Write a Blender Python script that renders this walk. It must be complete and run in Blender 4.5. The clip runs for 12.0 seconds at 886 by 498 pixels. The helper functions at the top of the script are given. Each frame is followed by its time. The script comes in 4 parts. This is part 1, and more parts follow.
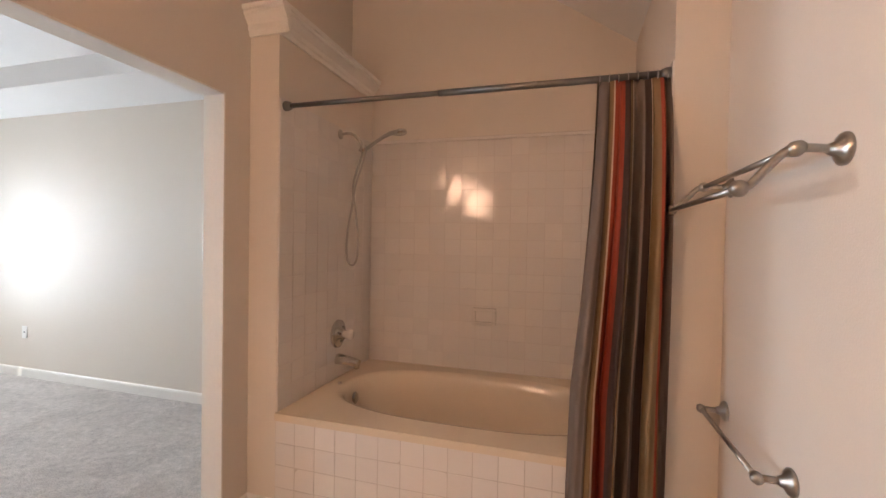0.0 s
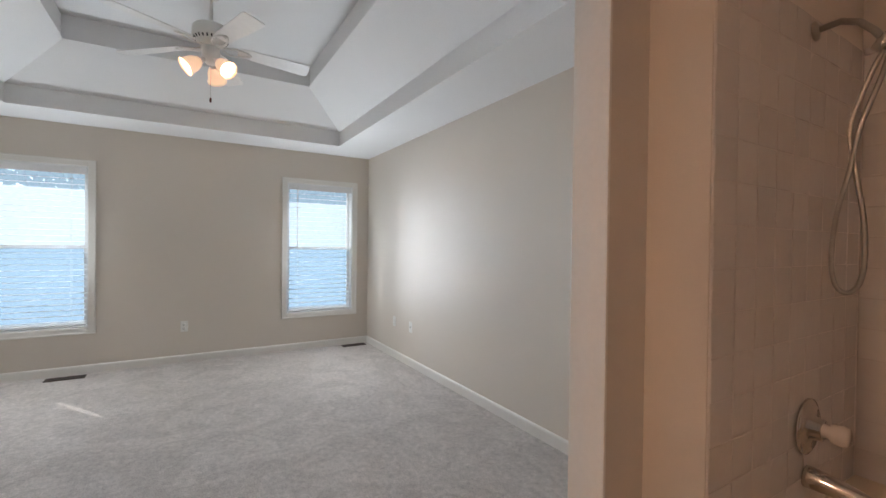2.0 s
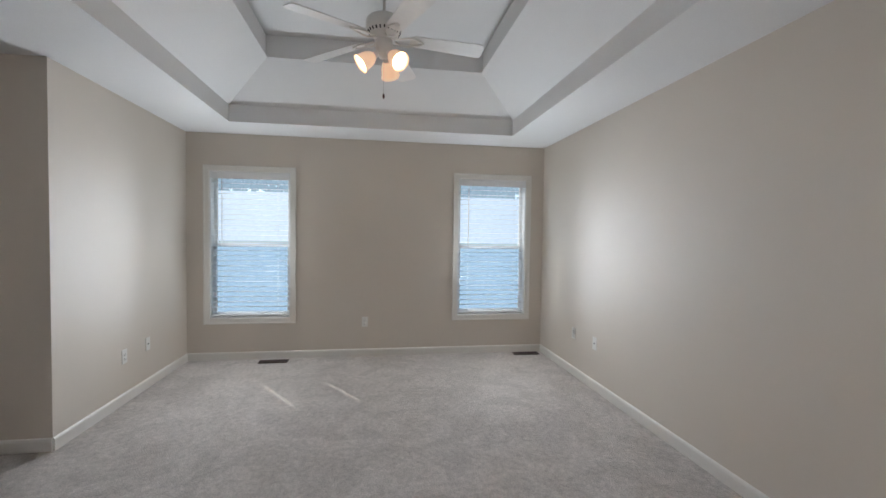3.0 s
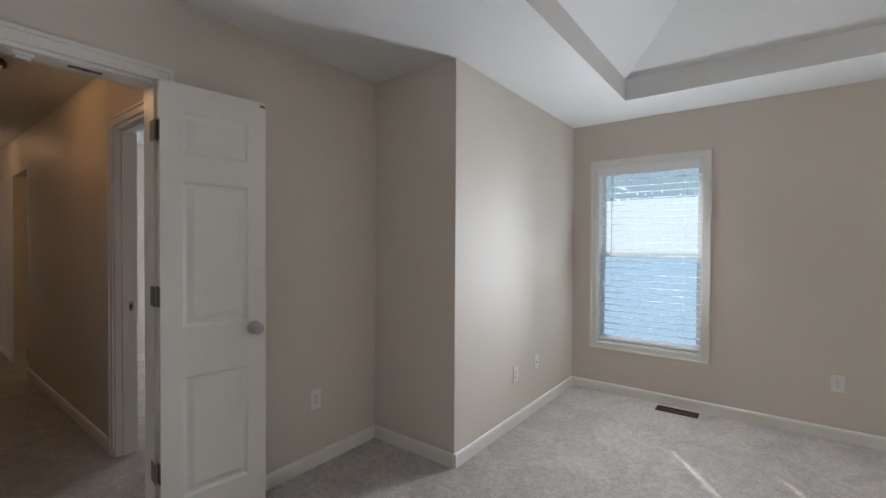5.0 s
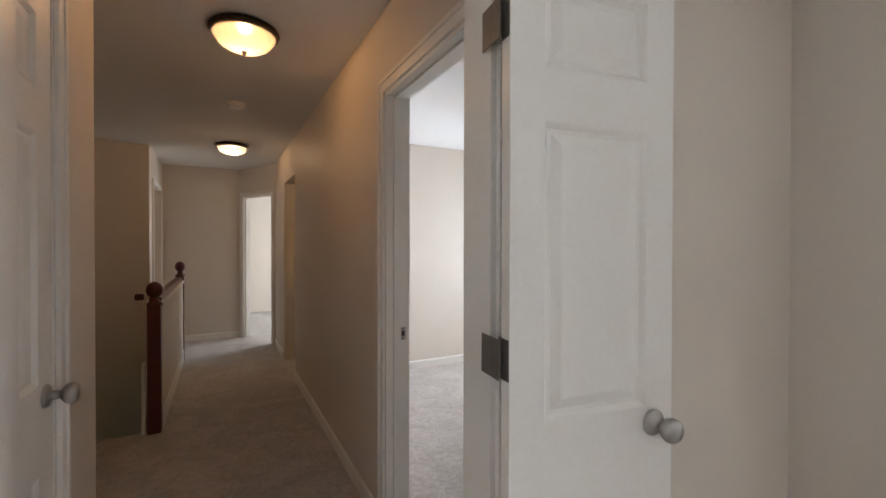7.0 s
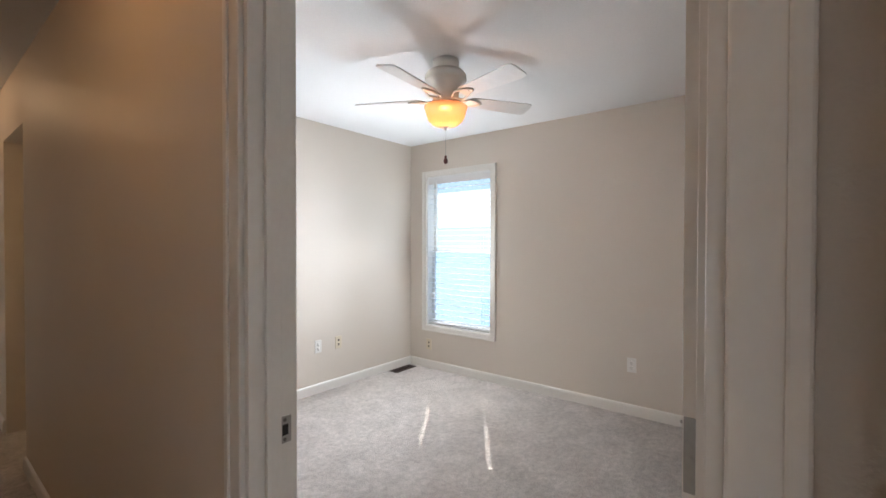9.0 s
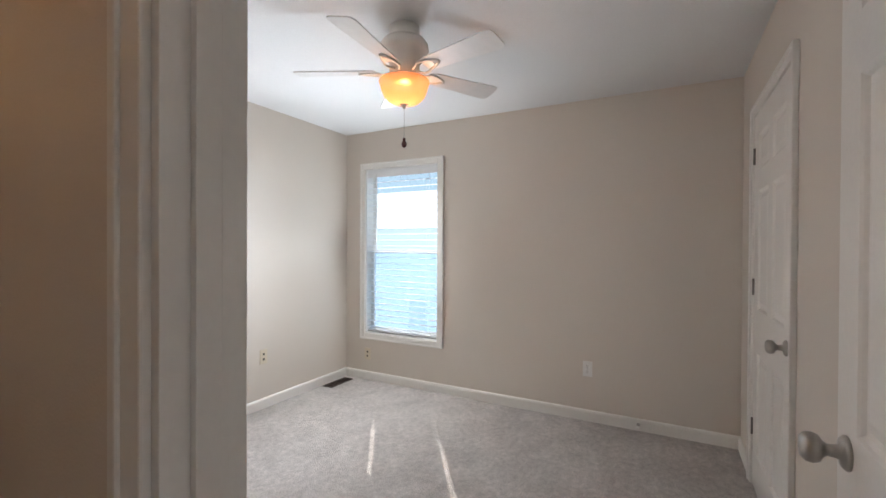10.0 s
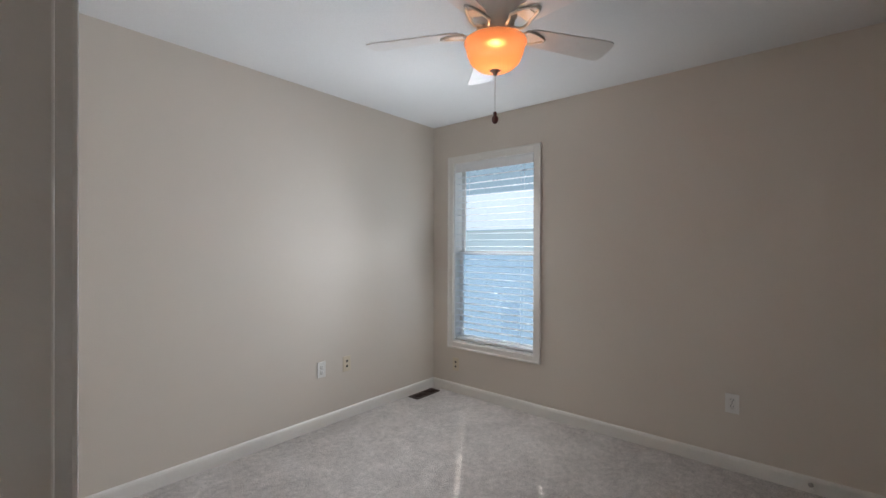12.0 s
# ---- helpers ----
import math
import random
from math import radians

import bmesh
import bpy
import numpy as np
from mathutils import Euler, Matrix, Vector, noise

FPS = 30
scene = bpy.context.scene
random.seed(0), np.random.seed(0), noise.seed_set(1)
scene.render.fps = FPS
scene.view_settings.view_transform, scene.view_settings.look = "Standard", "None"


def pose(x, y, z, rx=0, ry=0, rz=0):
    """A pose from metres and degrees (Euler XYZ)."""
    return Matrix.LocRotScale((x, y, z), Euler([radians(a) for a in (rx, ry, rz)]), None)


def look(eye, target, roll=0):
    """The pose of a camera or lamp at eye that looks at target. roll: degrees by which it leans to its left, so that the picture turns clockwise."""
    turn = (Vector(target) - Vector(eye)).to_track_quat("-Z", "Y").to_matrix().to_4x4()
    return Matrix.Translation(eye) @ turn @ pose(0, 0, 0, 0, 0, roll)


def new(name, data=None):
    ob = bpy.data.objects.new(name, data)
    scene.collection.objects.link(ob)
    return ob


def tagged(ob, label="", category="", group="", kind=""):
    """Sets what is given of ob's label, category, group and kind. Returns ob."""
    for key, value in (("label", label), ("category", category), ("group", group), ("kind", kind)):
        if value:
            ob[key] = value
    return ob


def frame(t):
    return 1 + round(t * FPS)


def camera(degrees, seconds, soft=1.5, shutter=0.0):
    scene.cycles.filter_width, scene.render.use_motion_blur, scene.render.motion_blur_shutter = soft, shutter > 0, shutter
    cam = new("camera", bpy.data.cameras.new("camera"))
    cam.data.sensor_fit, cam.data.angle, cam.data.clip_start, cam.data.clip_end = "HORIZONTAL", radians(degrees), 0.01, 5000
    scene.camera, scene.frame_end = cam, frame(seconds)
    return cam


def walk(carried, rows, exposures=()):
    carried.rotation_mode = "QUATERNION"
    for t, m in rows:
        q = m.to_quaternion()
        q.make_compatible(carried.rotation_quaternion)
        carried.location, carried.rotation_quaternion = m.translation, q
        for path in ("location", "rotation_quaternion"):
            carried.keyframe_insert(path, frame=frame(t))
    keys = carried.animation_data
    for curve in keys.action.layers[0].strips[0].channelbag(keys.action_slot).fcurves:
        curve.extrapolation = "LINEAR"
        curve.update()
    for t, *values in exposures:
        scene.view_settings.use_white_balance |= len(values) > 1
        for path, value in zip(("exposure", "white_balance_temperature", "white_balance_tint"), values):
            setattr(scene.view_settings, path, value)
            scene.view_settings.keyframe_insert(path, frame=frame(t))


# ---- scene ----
cam = camera(92.1, 12.0)
EXPOSURES = ((0.0, 1.25), (1.0, 1.0), (2.0, 0.5), (2.5, 0.35), (4.5, 0.1), (5.0, 0.3), (5.5, 0.5), (6.5, 1.05), (8.5, 1.15), (9.5, 1.1), (10.5, 0.65), (11.5, 0.25), (12.0, 0.2))
PATH = [
    (0, (0.305, 0.218, 1.344), (-0.261, 2.136, 1.308), 1.0),
    (0.5, (0.171, 0.412, 1.29), (-0.727, 2.199, 1.287), 0.8),
    (1, (-0.033, 0.587, 1.303), (-1.246, 2.177, 1.295), 0.7),
    (1.5, (-0.242, 0.758, 1.316), (-1.731, 2.093, 1.304), 0.8),
    (2, (-0.485, 0.882, 1.316), (-2.2, 1.91, 1.295), 0.7),
    (2.5, (-0.742, 0.94, 1.352), (-2.621, 1.626, 1.318), 0.7),
    (2.7, (-0.846, 0.989, 1.389), (-2.773, 1.523, 1.339), 0.8),
    (4.3, (-1.65, 0.754, 1.347), (-3.535, 0.086, 1.318), 0.3),
    (4.5, (-1.743, 0.692, 1.343), (-3.562, -0.139, 1.317), 0.3),
    (5, (-1.917, 0.468, 1.345), (-3.508, -0.744, 1.318), 0.3),
    (5.5, (-2.043, 0.147, 1.35), (-3.363, -1.354, 1.326), 0.3),
    (6, (-2.118, -0.214, 1.352), (-3.199, -1.897, 1.335), 0.3),
    (6.5, (-2.099, -0.561, 1.358), (-3.037, -2.327, 1.337), 0.1),
    (6.7, (-2.095, -0.695, 1.355), (-3.011, -2.473, 1.336), 0.1),
    (8.3, (-2.214, -1.569, 1.337), (-3.521, -3.083, 1.319), 0.3),
    (8.5, (-2.232, -1.648, 1.336), (-3.621, -3.088, 1.318), 0.3),
    (9, (-2.341, -1.878, 1.351), (-3.912, -3.116, 1.326), 0.1),
    (9.5, (-2.41, -2.076, 1.347), (-4.107, -3.136, 1.325), 0.2),
    (10, (-2.515, -2.244, 1.324), (-4.283, -3.18, 1.31), 0.3),
    (10.5, (-2.676, -2.345, 1.313), (-4.458, -3.253, 1.302), 0.3),
    (11, (-2.81, -2.409, 1.302), (-4.561, -3.375, 1.292), 0.3),
    (11.5, (-2.86, -2.451, 1.303), (-4.528, -3.556, 1.291), 0.2),
    (12, (-2.862, -2.465, 1.311), (-4.390, -3.756, 1.305), 0.2),
]
walk(cam, [(t, look(eye, target, roll)) for t, eye, target, roll in PATH], EXPOSURES)

# ---- world, sun and window light ----
H = 2.44
world = bpy.data.worlds.new("sky")
scene.world = world
world.use_nodes = True
wn = world.node_tree
sky = wn.nodes.new("ShaderNodeTexSky")
sky.sky_type, sky.sun_disc = "NISHITA", False
sky.sun_elevation, sky.sun_rotation = radians(47.6), radians(235)
wn.links.new(sky.outputs[0], wn.nodes["Background"].inputs[0])
wn.nodes["Background"].inputs[1].default_value = 0.10


def lamp(name, kind, m, power, colour, **settings):
    data = bpy.data.lights.new(name, kind)
    data.energy, data.color = power, colour
    if "size" in settings:
        data.shape = "RECTANGLE"
        data.size, data.size_y = settings["size"]
        data.spread = radians(settings.get("spread", 180))
    if "radius" in settings:
        data.shadow_soft_size = settings["radius"]
    if "angle" in settings:
        data.angle = radians(settings["angle"])
    ob = new(name, data)
    ob.matrix_world = m
    return ob


lamp("sun", "SUN", look((-20, -14, 27), (-20 + 0.553, -14 + 0.384, 27 - 0.738)), 5.0, (1.0, 0.95, 0.88), angle=0.5)
WINDOWS = ((-0.840, 0.105, 0.395, 2.100), (1.862, 2.797, 0.395, 2.105), (-4.960, -4.030, 0.405, 2.130))
for wy0, wy1, wz0, wz1 in WINDOWS:
    mid = Vector((-5.81, (wy0 + wy1) / 2, (wz0 + wz1) / 2))
    side = -0.16 if wy0 > 1 else 0.16
    low, high = Vector((-5.80, mid.y + side, wz0 + 0.16)), Vector((-5.80, mid.y + side, wz1 - 0.16))
    inner = mid + Vector((0, side, 0))
    lamp("window_light", "AREA", look(inner, inner + Vector((1, 0, 0))), 11, (0.83, 0.90, 1.0), size=(0.40, 1.4), spread=94)
    lamp("window_light_up", "AREA", look(low, low + Vector((0.45, 0, 0.89))), 4.5, (0.84, 0.92, 1.0), size=(0.32, 0.14), spread=104)
    lamp("window_light_down", "AREA", look(high, high + Vector((0.45, 0, -0.89))), 5, (0.94, 0.97, 1.0), size=(0.32, 0.14), spread=104)
    out = mid - Vector((0.42, 0, 0))
    lamp("window_sky", "AREA", look(out, out + Vector((1, 0, 0))), 3.2, (0.60, 0.80, 1.0), size=(1.1, 1.9))
lamp("far_window_light", "AREA", look((-4.98, -8.55, 1.3), (-4, -8.55, 1.2)), 30, (0.9, 0.95, 1.0), size=(1.2, 1.5))
# bulbs inside the glass of the lamps
lamp("hall_bulb", "POINT", Matrix.Translation((-2.225, -3.27, H - 0.055)), 4.0, (1.0, 0.62, 0.36), radius=0.025)
lamp("hall_bulb", "POINT", Matrix.Translation((-2.245, -6.08, H - 0.055)), 4.2, (1.0, 0.66, 0.40), radius=0.025)
lamp("fan_bulb", "POINT", Matrix.Translation((-4.36, -3.45, 2.125)), 1.8, (1.0, 0.52, 0.26), radius=0.025)

# ---- materials ----


def material(name, colour, rough=0.6, metal=0.0, grain=0.0, scale=40.0, bump=0.0, patch=0.0, patch_scale=1.5, spec=0.5, vary=0.0):
    """Principled material: a base colour varied by fine grain, broad patches and per object, with fine relief."""
    m = bpy.data.materials.new(name)
    m.use_nodes = True
    t = m.node_tree
    b = t.nodes["Principled BSDF"]
    b.inputs["Roughness"].default_value, b.inputs["Metallic"].default_value = rough, metal
    b.inputs["Specular IOR Level"].default_value = spec
    b.inputs["Base Color"].default_value = (*colour, 1)
    co = t.nodes.new("ShaderNodeTexCoord")
    fine = t.nodes.new("ShaderNodeTexNoise")
    fine.inputs["Scale"].default_value, fine.inputs["Detail"].default_value = scale, 4
    t.links.new(co.outputs["Object"], fine.inputs["Vector"])
    broad = t.nodes.new("ShaderNodeTexNoise")
    broad.inputs["Scale"].default_value, broad.inputs["Detail"].default_value = patch_scale, 5
    t.links.new(co.outputs["Object"], broad.inputs["Vector"])
    last = None
    for node, amount in ((fine.outputs["Fac"], grain), (broad.outputs["Fac"], patch), (None, vary)):
        if not amount:
            continue
        if node is None:
            info = t.nodes.new("ShaderNodeObjectInfo")
            node = info.outputs["Random"]
        r = t.nodes.new("ShaderNodeMapRange")
        r.inputs["From Min"].default_value, r.inputs["From Max"].default_value = 0.25, 0.75
        r.inputs["To Min"].default_value, r.inputs["To Max"].default_value = 1 - amount, 1 + amount
        t.links.new(node, r.inputs["Value"])
        mul = t.nodes.new("ShaderNodeVectorMath")
        mul.operation = "SCALE"
        if last is None:
            mul.inputs[0].default_value = colour
        else:
            t.links.new(last, mul.inputs[0])
        t.links.new(r.outputs["Result"], mul.inputs["Scale"])
        last = mul.outputs["Vector"]
    if last is not None:
        t.links.new(last, b.inputs["Base Color"])
    if bump:
        bp = t.nodes.new("ShaderNodeBump")
        bp.inputs["Strength"].default_value, bp.inputs["Distance"].default_value = 1.0, bump
        t.links.new(fine.outputs["Fac"], bp.inputs["Height"])
        t.links.new(bp.outputs["Normal"], b.inputs["Normal"])
    return m


def glowing(name, colour, strength, base=(0.9, 0.85, 0.75)):
    m = material(name, base, 0.35)
    b = m.node_tree.nodes["Principled BSDF"]
    b.inputs["Emission Color"].default_value = (*colour, 1)
    b.inputs["Emission Strength"].default_value = strength
    return m


PAINT = material("beige_wall_paint", (0.685, 0.625, 0.555), 0.5, grain=0.015, scale=220, bump=0.0006, patch=0.02, patch_scale=1.2, spec=0.35)
CEIL = material("ceiling_paint", (0.78, 0.78, 0.78), 0.8, grain=0.03, scale=160, bump=0.0015, patch=0.02, spec=0.2)
TRIM = material("white_trim_paint", (0.78, 0.76, 0.72), 0.35, grain=0.02, scale=60, bump=0.0003, patch=0.02, patch_scale=3)
DOOR = material("white_door_paint", (0.80, 0.78, 0.74), 0.4, grain=0.02, scale=90, bump=0.0004, patch=0.015, patch_scale=3)
PLASTIC = material("white_plastic", (0.80, 0.79, 0.76), 0.35, grain=0.01)
BLIND = material("white_blind_slat", (0.82, 0.83, 0.84), 0.45, grain=0.02, scale=30, vary=0.03)
VINYL = material("white_vinyl_frame", (0.80, 0.81, 0.81), 0.4, grain=0.02)
ROD = material("dull_rod_metal", (0.20, 0.19, 0.18), 0.35, 1.0, grain=0.08, scale=60)
NICKEL = material("brushed_nickel", (0.40, 0.385, 0.36), 0.28, 1.0, grain=0.06, scale=120)
CHROME = material("chrome", (0.62, 0.60, 0.57), 0.12, 1.0, grain=0.03)
HINGE = material("dull_hinge_metal", (0.20, 0.185, 0.17), 0.55, 0.7, grain=0.1, scale=60)
BRONZE = material("dark_bronze", (0.045, 0.030, 0.022), 0.45, 0.6, grain=0.1)
DARK = material("dark_slot", (0.02, 0.02, 0.02), 0.7)
REGISTER = material("brown_register", (0.055, 0.035, 0.028), 0.5, 0.3, grain=0.1)
TILE = material("white_glazed_tile", (0.74, 0.70, 0.665), 0.13, grain=0.01, scale=30, bump=0.0008, vary=0.02)
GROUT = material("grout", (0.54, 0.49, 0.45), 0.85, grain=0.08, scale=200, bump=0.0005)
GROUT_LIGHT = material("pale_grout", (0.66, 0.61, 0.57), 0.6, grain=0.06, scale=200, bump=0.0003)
TUB = material("almond_acrylic", (0.70, 0.60, 0.47), 0.16, grain=0.01, patch=0.03, patch_scale=2)
SOAP = material("soap_ceramic", (0.72, 0.68, 0.64), 0.15)
WOOD = material("red_stained_wood", (0.085, 0.012, 0.009), 0.3, grain=0.25, scale=18, patch=0.15, patch_scale=4)
FANWHITE = material("fan_white_enamel", (0.74, 0.72, 0.68), 0.35, grain=0.02)
BLADE = material("fan_blade_white", (0.74, 0.73, 0.71), 0.45, grain=0.03, scale=25)
VINYLFLOOR = material("bath_vinyl_floor", (0.45, 0.38, 0.30), 0.4, grain=0.06, scale=30, patch=0.1)
BRASS = material("ivory_plate", (0.70, 0.62, 0.48), 0.4)
TULIP = glowing("tulip_glass", (1.0, 0.55, 0.30), 0.45, (0.85, 0.72, 0.62))
FILAMENT = glowing("bulb", (1.0, 0.70, 0.38), 30.0)
VANITY = glowing("vanity_globe", (1.0, 0.62, 0.42), 60.0)
GRASS = material("grass", (0.10, 0.14, 0.04), 0.9, grain=0.3, scale=4, patch=0.3, patch_scale=0.3)
SIDING = material("pale_siding", (0.72, 0.72, 0.70), 0.7, grain=0.03, patch=0.03)
ROOF = material("grey_shingle", (0.30, 0.31, 0.33), 0.9, grain=0.25, scale=8)
BARK = material("bark", (0.09, 0.06, 0.04), 0.9, grain=0.3, scale=12)
LEAF = material("leaves", (0.08, 0.14, 0.08), 0.7, grain=0.3, scale=3, vary=0.15)


def carpet_material():
    """Cut pile: fine tufts, mottled clumps and broad ragged patches where the nap lies over."""
    m = material("grey_cut_pile_carpet", (0.53, 0.49, 0.465), 0.95, grain=0.34, scale=130, bump=0.012, patch=0.20, patch_scale=28.0, spec=0.1)
    t = m.node_tree
    b = t.nodes["Principled BSDF"]
    b.inputs["Sheen Weight"].default_value = 0.25
    co = t.nodes.new("ShaderNodeTexCoord")
    swirl = t.nodes.new("ShaderNodeTexNoise")
    swirl.inputs["Scale"].default_value, swirl.inputs["Detail"].default_value, swirl.inputs["Distortion"].default_value = 3.2, 6, 1.4
    t.links.new(co.outputs["Object"], swirl.inputs["Vector"])
    nap = t.nodes.new("ShaderNodeMapRange")
    nap.inputs["From Min"].default_value, nap.inputs["From Max"].default_value = 0.40, 0.60
    nap.inputs["To Min"].default_value, nap.inputs["To Max"].default_value = 0.91, 1.08
    t.links.new(swirl.outputs["Fac"], nap.inputs["Value"])
    mul = t.nodes.new("ShaderNodeVectorMath")
    mul.operation = "SCALE"
    t.links.new(b.inputs["Base Color"].links[0].from_socket, mul.inputs[0])
    t.links.new(nap.outputs["Result"], mul.inputs["Scale"])
    t.links.new(mul.outputs["Vector"], b.inputs["Base Color"])
    return m


CARPET = carpet_material()


def glass_material():
    m = bpy.data.materials.new("window_glass")
    m.use_nodes = True
    b = m.node_tree.nodes["Principled BSDF"]
    b.inputs["Transmission Weight"].default_value, b.inputs["Roughness"].default_value, b.inputs["IOR"].default_value = 1.0, 0.0, 1.03
    b.inputs["Base Color"].default_value = (0.93, 0.97, 1.0, 1)
    return m


def screen_material():
    m = bpy.data.materials.new("insect_screen")
    m.use_nodes = True
    t = m.node_tree
    mix, clear, wire = t.nodes.new("ShaderNodeMixShader"), t.nodes.new("ShaderNodeBsdfTransparent"), t.nodes.new("ShaderNodeBsdfTranslucent")
    wire.inputs[0].default_value = (0.30, 0.42, 0.55, 1)
    mix.inputs[0].default_value = 0.4
    t.links.new(clear.outputs[0], mix.inputs[1])
    t.links.new(wire.outputs[0], mix.inputs[2])
    t.links.new(mix.outputs[0], t.nodes["Material Output"].inputs[0])
    return m


def translucent(name, colour, clear):
    """Frosted lamp glass: light from the bulb behind it spreads through."""
    m = bpy.data.materials.new(name)
    m.use_nodes = True
    t = m.node_tree
    b = t.nodes["Principled BSDF"]
    b.inputs["Base Color"].default_value, b.inputs["Roughness"].default_value = (*colour, 1), 0.3
    tr, mix = t.nodes.new("ShaderNodeBsdfTranslucent"), t.nodes.new("ShaderNodeMixShader")
    n = t.nodes.new("ShaderNodeTexNoise")
    n.inputs["Scale"].default_value = 14
    r = t.nodes.new("ShaderNodeMapRange")
    r.inputs["To Min"].default_value, r.inputs["To Max"].default_value = 0.7, 0.9
    t.links.new(n.outputs["Fac"], r.inputs["Value"])
    t.links.new(r.outputs["Result"], mix.inputs[0])
    tr.inputs[0].default_value = (*colour, 1)
    t.links.new(b.outputs[0], mix.inputs[1])
    t.links.new(tr.outputs[0], mix.inputs[2])
    thin, pane = t.nodes.new("ShaderNodeMixShader"), t.nodes.new("ShaderNodeBsdfTransparent")
    thin.inputs[0].default_value = clear
    pane.inputs[0].default_value = (*colour, 1)
    t.links.new(mix.outputs[0], thin.inputs[1])
    t.links.new(pane.outputs[0], thin.inputs[2])
    t.links.new(thin.outputs[0], t.nodes["Material Output"].inputs[0])
    return m


BOWL = translucent("amber_bowl_glass", (0.85, 0.60, 0.44), 0.75)
BULB_HALL = translucent("hall_alabaster", (0.84, 0.72, 0.52), 0.8)
BULB_HALL_FAR = translucent("hall_alabaster_far", (0.82, 0.76, 0.66), 0.7)


def slat_material():
    m = material("white_blind_slat", (0.82, 0.83, 0.84), 0.45, grain=0.02, scale=30, vary=0.03)
    t = m.node_tree
    tr, mix = t.nodes.new("ShaderNodeBsdfTranslucent"), t.nodes.new("ShaderNodeMixShader")
    tr.inputs[0].default_value = (0.88, 0.93, 0.98, 1)
    mix.inputs[0].default_value = 0.6
    t.links.new(t.nodes["Principled BSDF"].outputs[0], mix.inputs[1])
    t.links.new(tr.outputs[0], mix.inputs[2])
    t.links.new(mix.outputs[0], t.nodes["Material Output"].inputs[0])
    return m


SLATS = slat_material()
GLASS, SCREEN = glass_material(), screen_material()


def curtain_material():
    """Woven stripes, with fold shade painted between them as dark bands, laid out along the mesh's u coordinate."""
    m = material("striped_curtain_cloth", (0.3, 0.2, 0.12), 0.75, grain=0.1, scale=300, bump=0.0006)
    t = m.node_tree
    uv = t.nodes.new("ShaderNodeUVMap")
    uv.uv_map = "cloth"
    sep = t.nodes.new("ShaderNodeSeparateXYZ")
    ramp = t.nodes.new("ShaderNodeValToRGB")
    ramp.color_ramp.interpolation = "CONSTANT"
    # dark is no yarn colour: it paints the shadow inside the folds
    brown, rust, taupe, tan, cream, dark = (0.085, 0.055, 0.033), (0.24, 0.032, 0.010), (0.15, 0.115, 0.095), (0.19, 0.12, 0.055), (0.50, 0.40, 0.31), (0.035, 0.015, 0.009)
    stops = ((0.0, taupe), (0.16, brown), (0.19, tan), (0.255, cream), (0.268, rust), (0.40, dark), (0.45, tan), (0.52, cream), (0.532, taupe), (0.67, dark), (0.73, cream), (0.745, tan), (0.85, rust), (0.90, brown), (0.93, tan), (0.96, taupe))
    e = ramp.color_ramp.elements
    e[0].position, e[0].color = 0, (*stops[0][1], 1)
    e[1].position, e[1].color = stops[1][0], (*stops[1][1], 1)
    for p, c in stops[2:]:
        k = e.new(p)
        k.color = (*c, 1)
    t.links.new(uv.outputs[0], sep.inputs[0])
    t.links.new(sep.outputs[0], ramp.inputs[0])
    t.links.new(ramp.outputs[0], t.nodes["Principled BSDF"].inputs["Base Color"])
    return m


CLOTH = curtain_material()

# ---- mesh tools ----


def add_box(bm, x0, x1, y0, y1, z0, z1, bevel=0.0):
    m = Matrix.LocRotScale(((x0 + x1) / 2, (y0 + y1) / 2, (z0 + z1) / 2), None, (abs(x1 - x0), abs(y1 - y0), abs(z1 - z0)))
    r = bmesh.ops.create_cube(bm, size=1, matrix=m)
    if bevel:
        edges = list({e for v in r["verts"] for e in v.link_edges})
        bmesh.ops.bevel(bm, geom=edges, offset=bevel, segments=2, affect="EDGES", profile=0.5)
    return bm


def box(x0, x1, y0, y1, z0, z1, bevel=0.0):
    return add_box(bmesh.new(), x0, x1, y0, y1, z0, z1, bevel)


def add_lathe(bm, profile, segs=32, m=None):
    """Turns (radius, height) pairs round z."""
    m = m or Matrix()
    rings = []
    for r, z in profile:
        if r < 1e-5:
            rings.append([bm.verts.new(m @ Vector((0, 0, z)))])
        else:
            rings.append([bm.verts.new(m @ Vector((r * math.cos(2 * math.pi * k / segs), r * math.sin(2 * math.pi * k / segs), z))) for k in range(segs)])
    for a, b in zip(rings, rings[1:]):
        for k in range(segs):
            j = (k + 1) % segs
            if len(a) == 1 and len(b) > 1:
                f = bm.faces.new((a[0], b[j], b[k]))
            elif len(b) == 1 and len(a) > 1:
                f = bm.faces.new((a[k], a[j], b[0]))
            elif len(a) > 1:
                f = bm.faces.new((a[k], a[j], b[j], b[k]))
            else:
                continue
            f.smooth = True
    return bm


def lathe(profile, segs=32, m=None):
    return add_lathe(bmesh.new(), profile, segs, m)


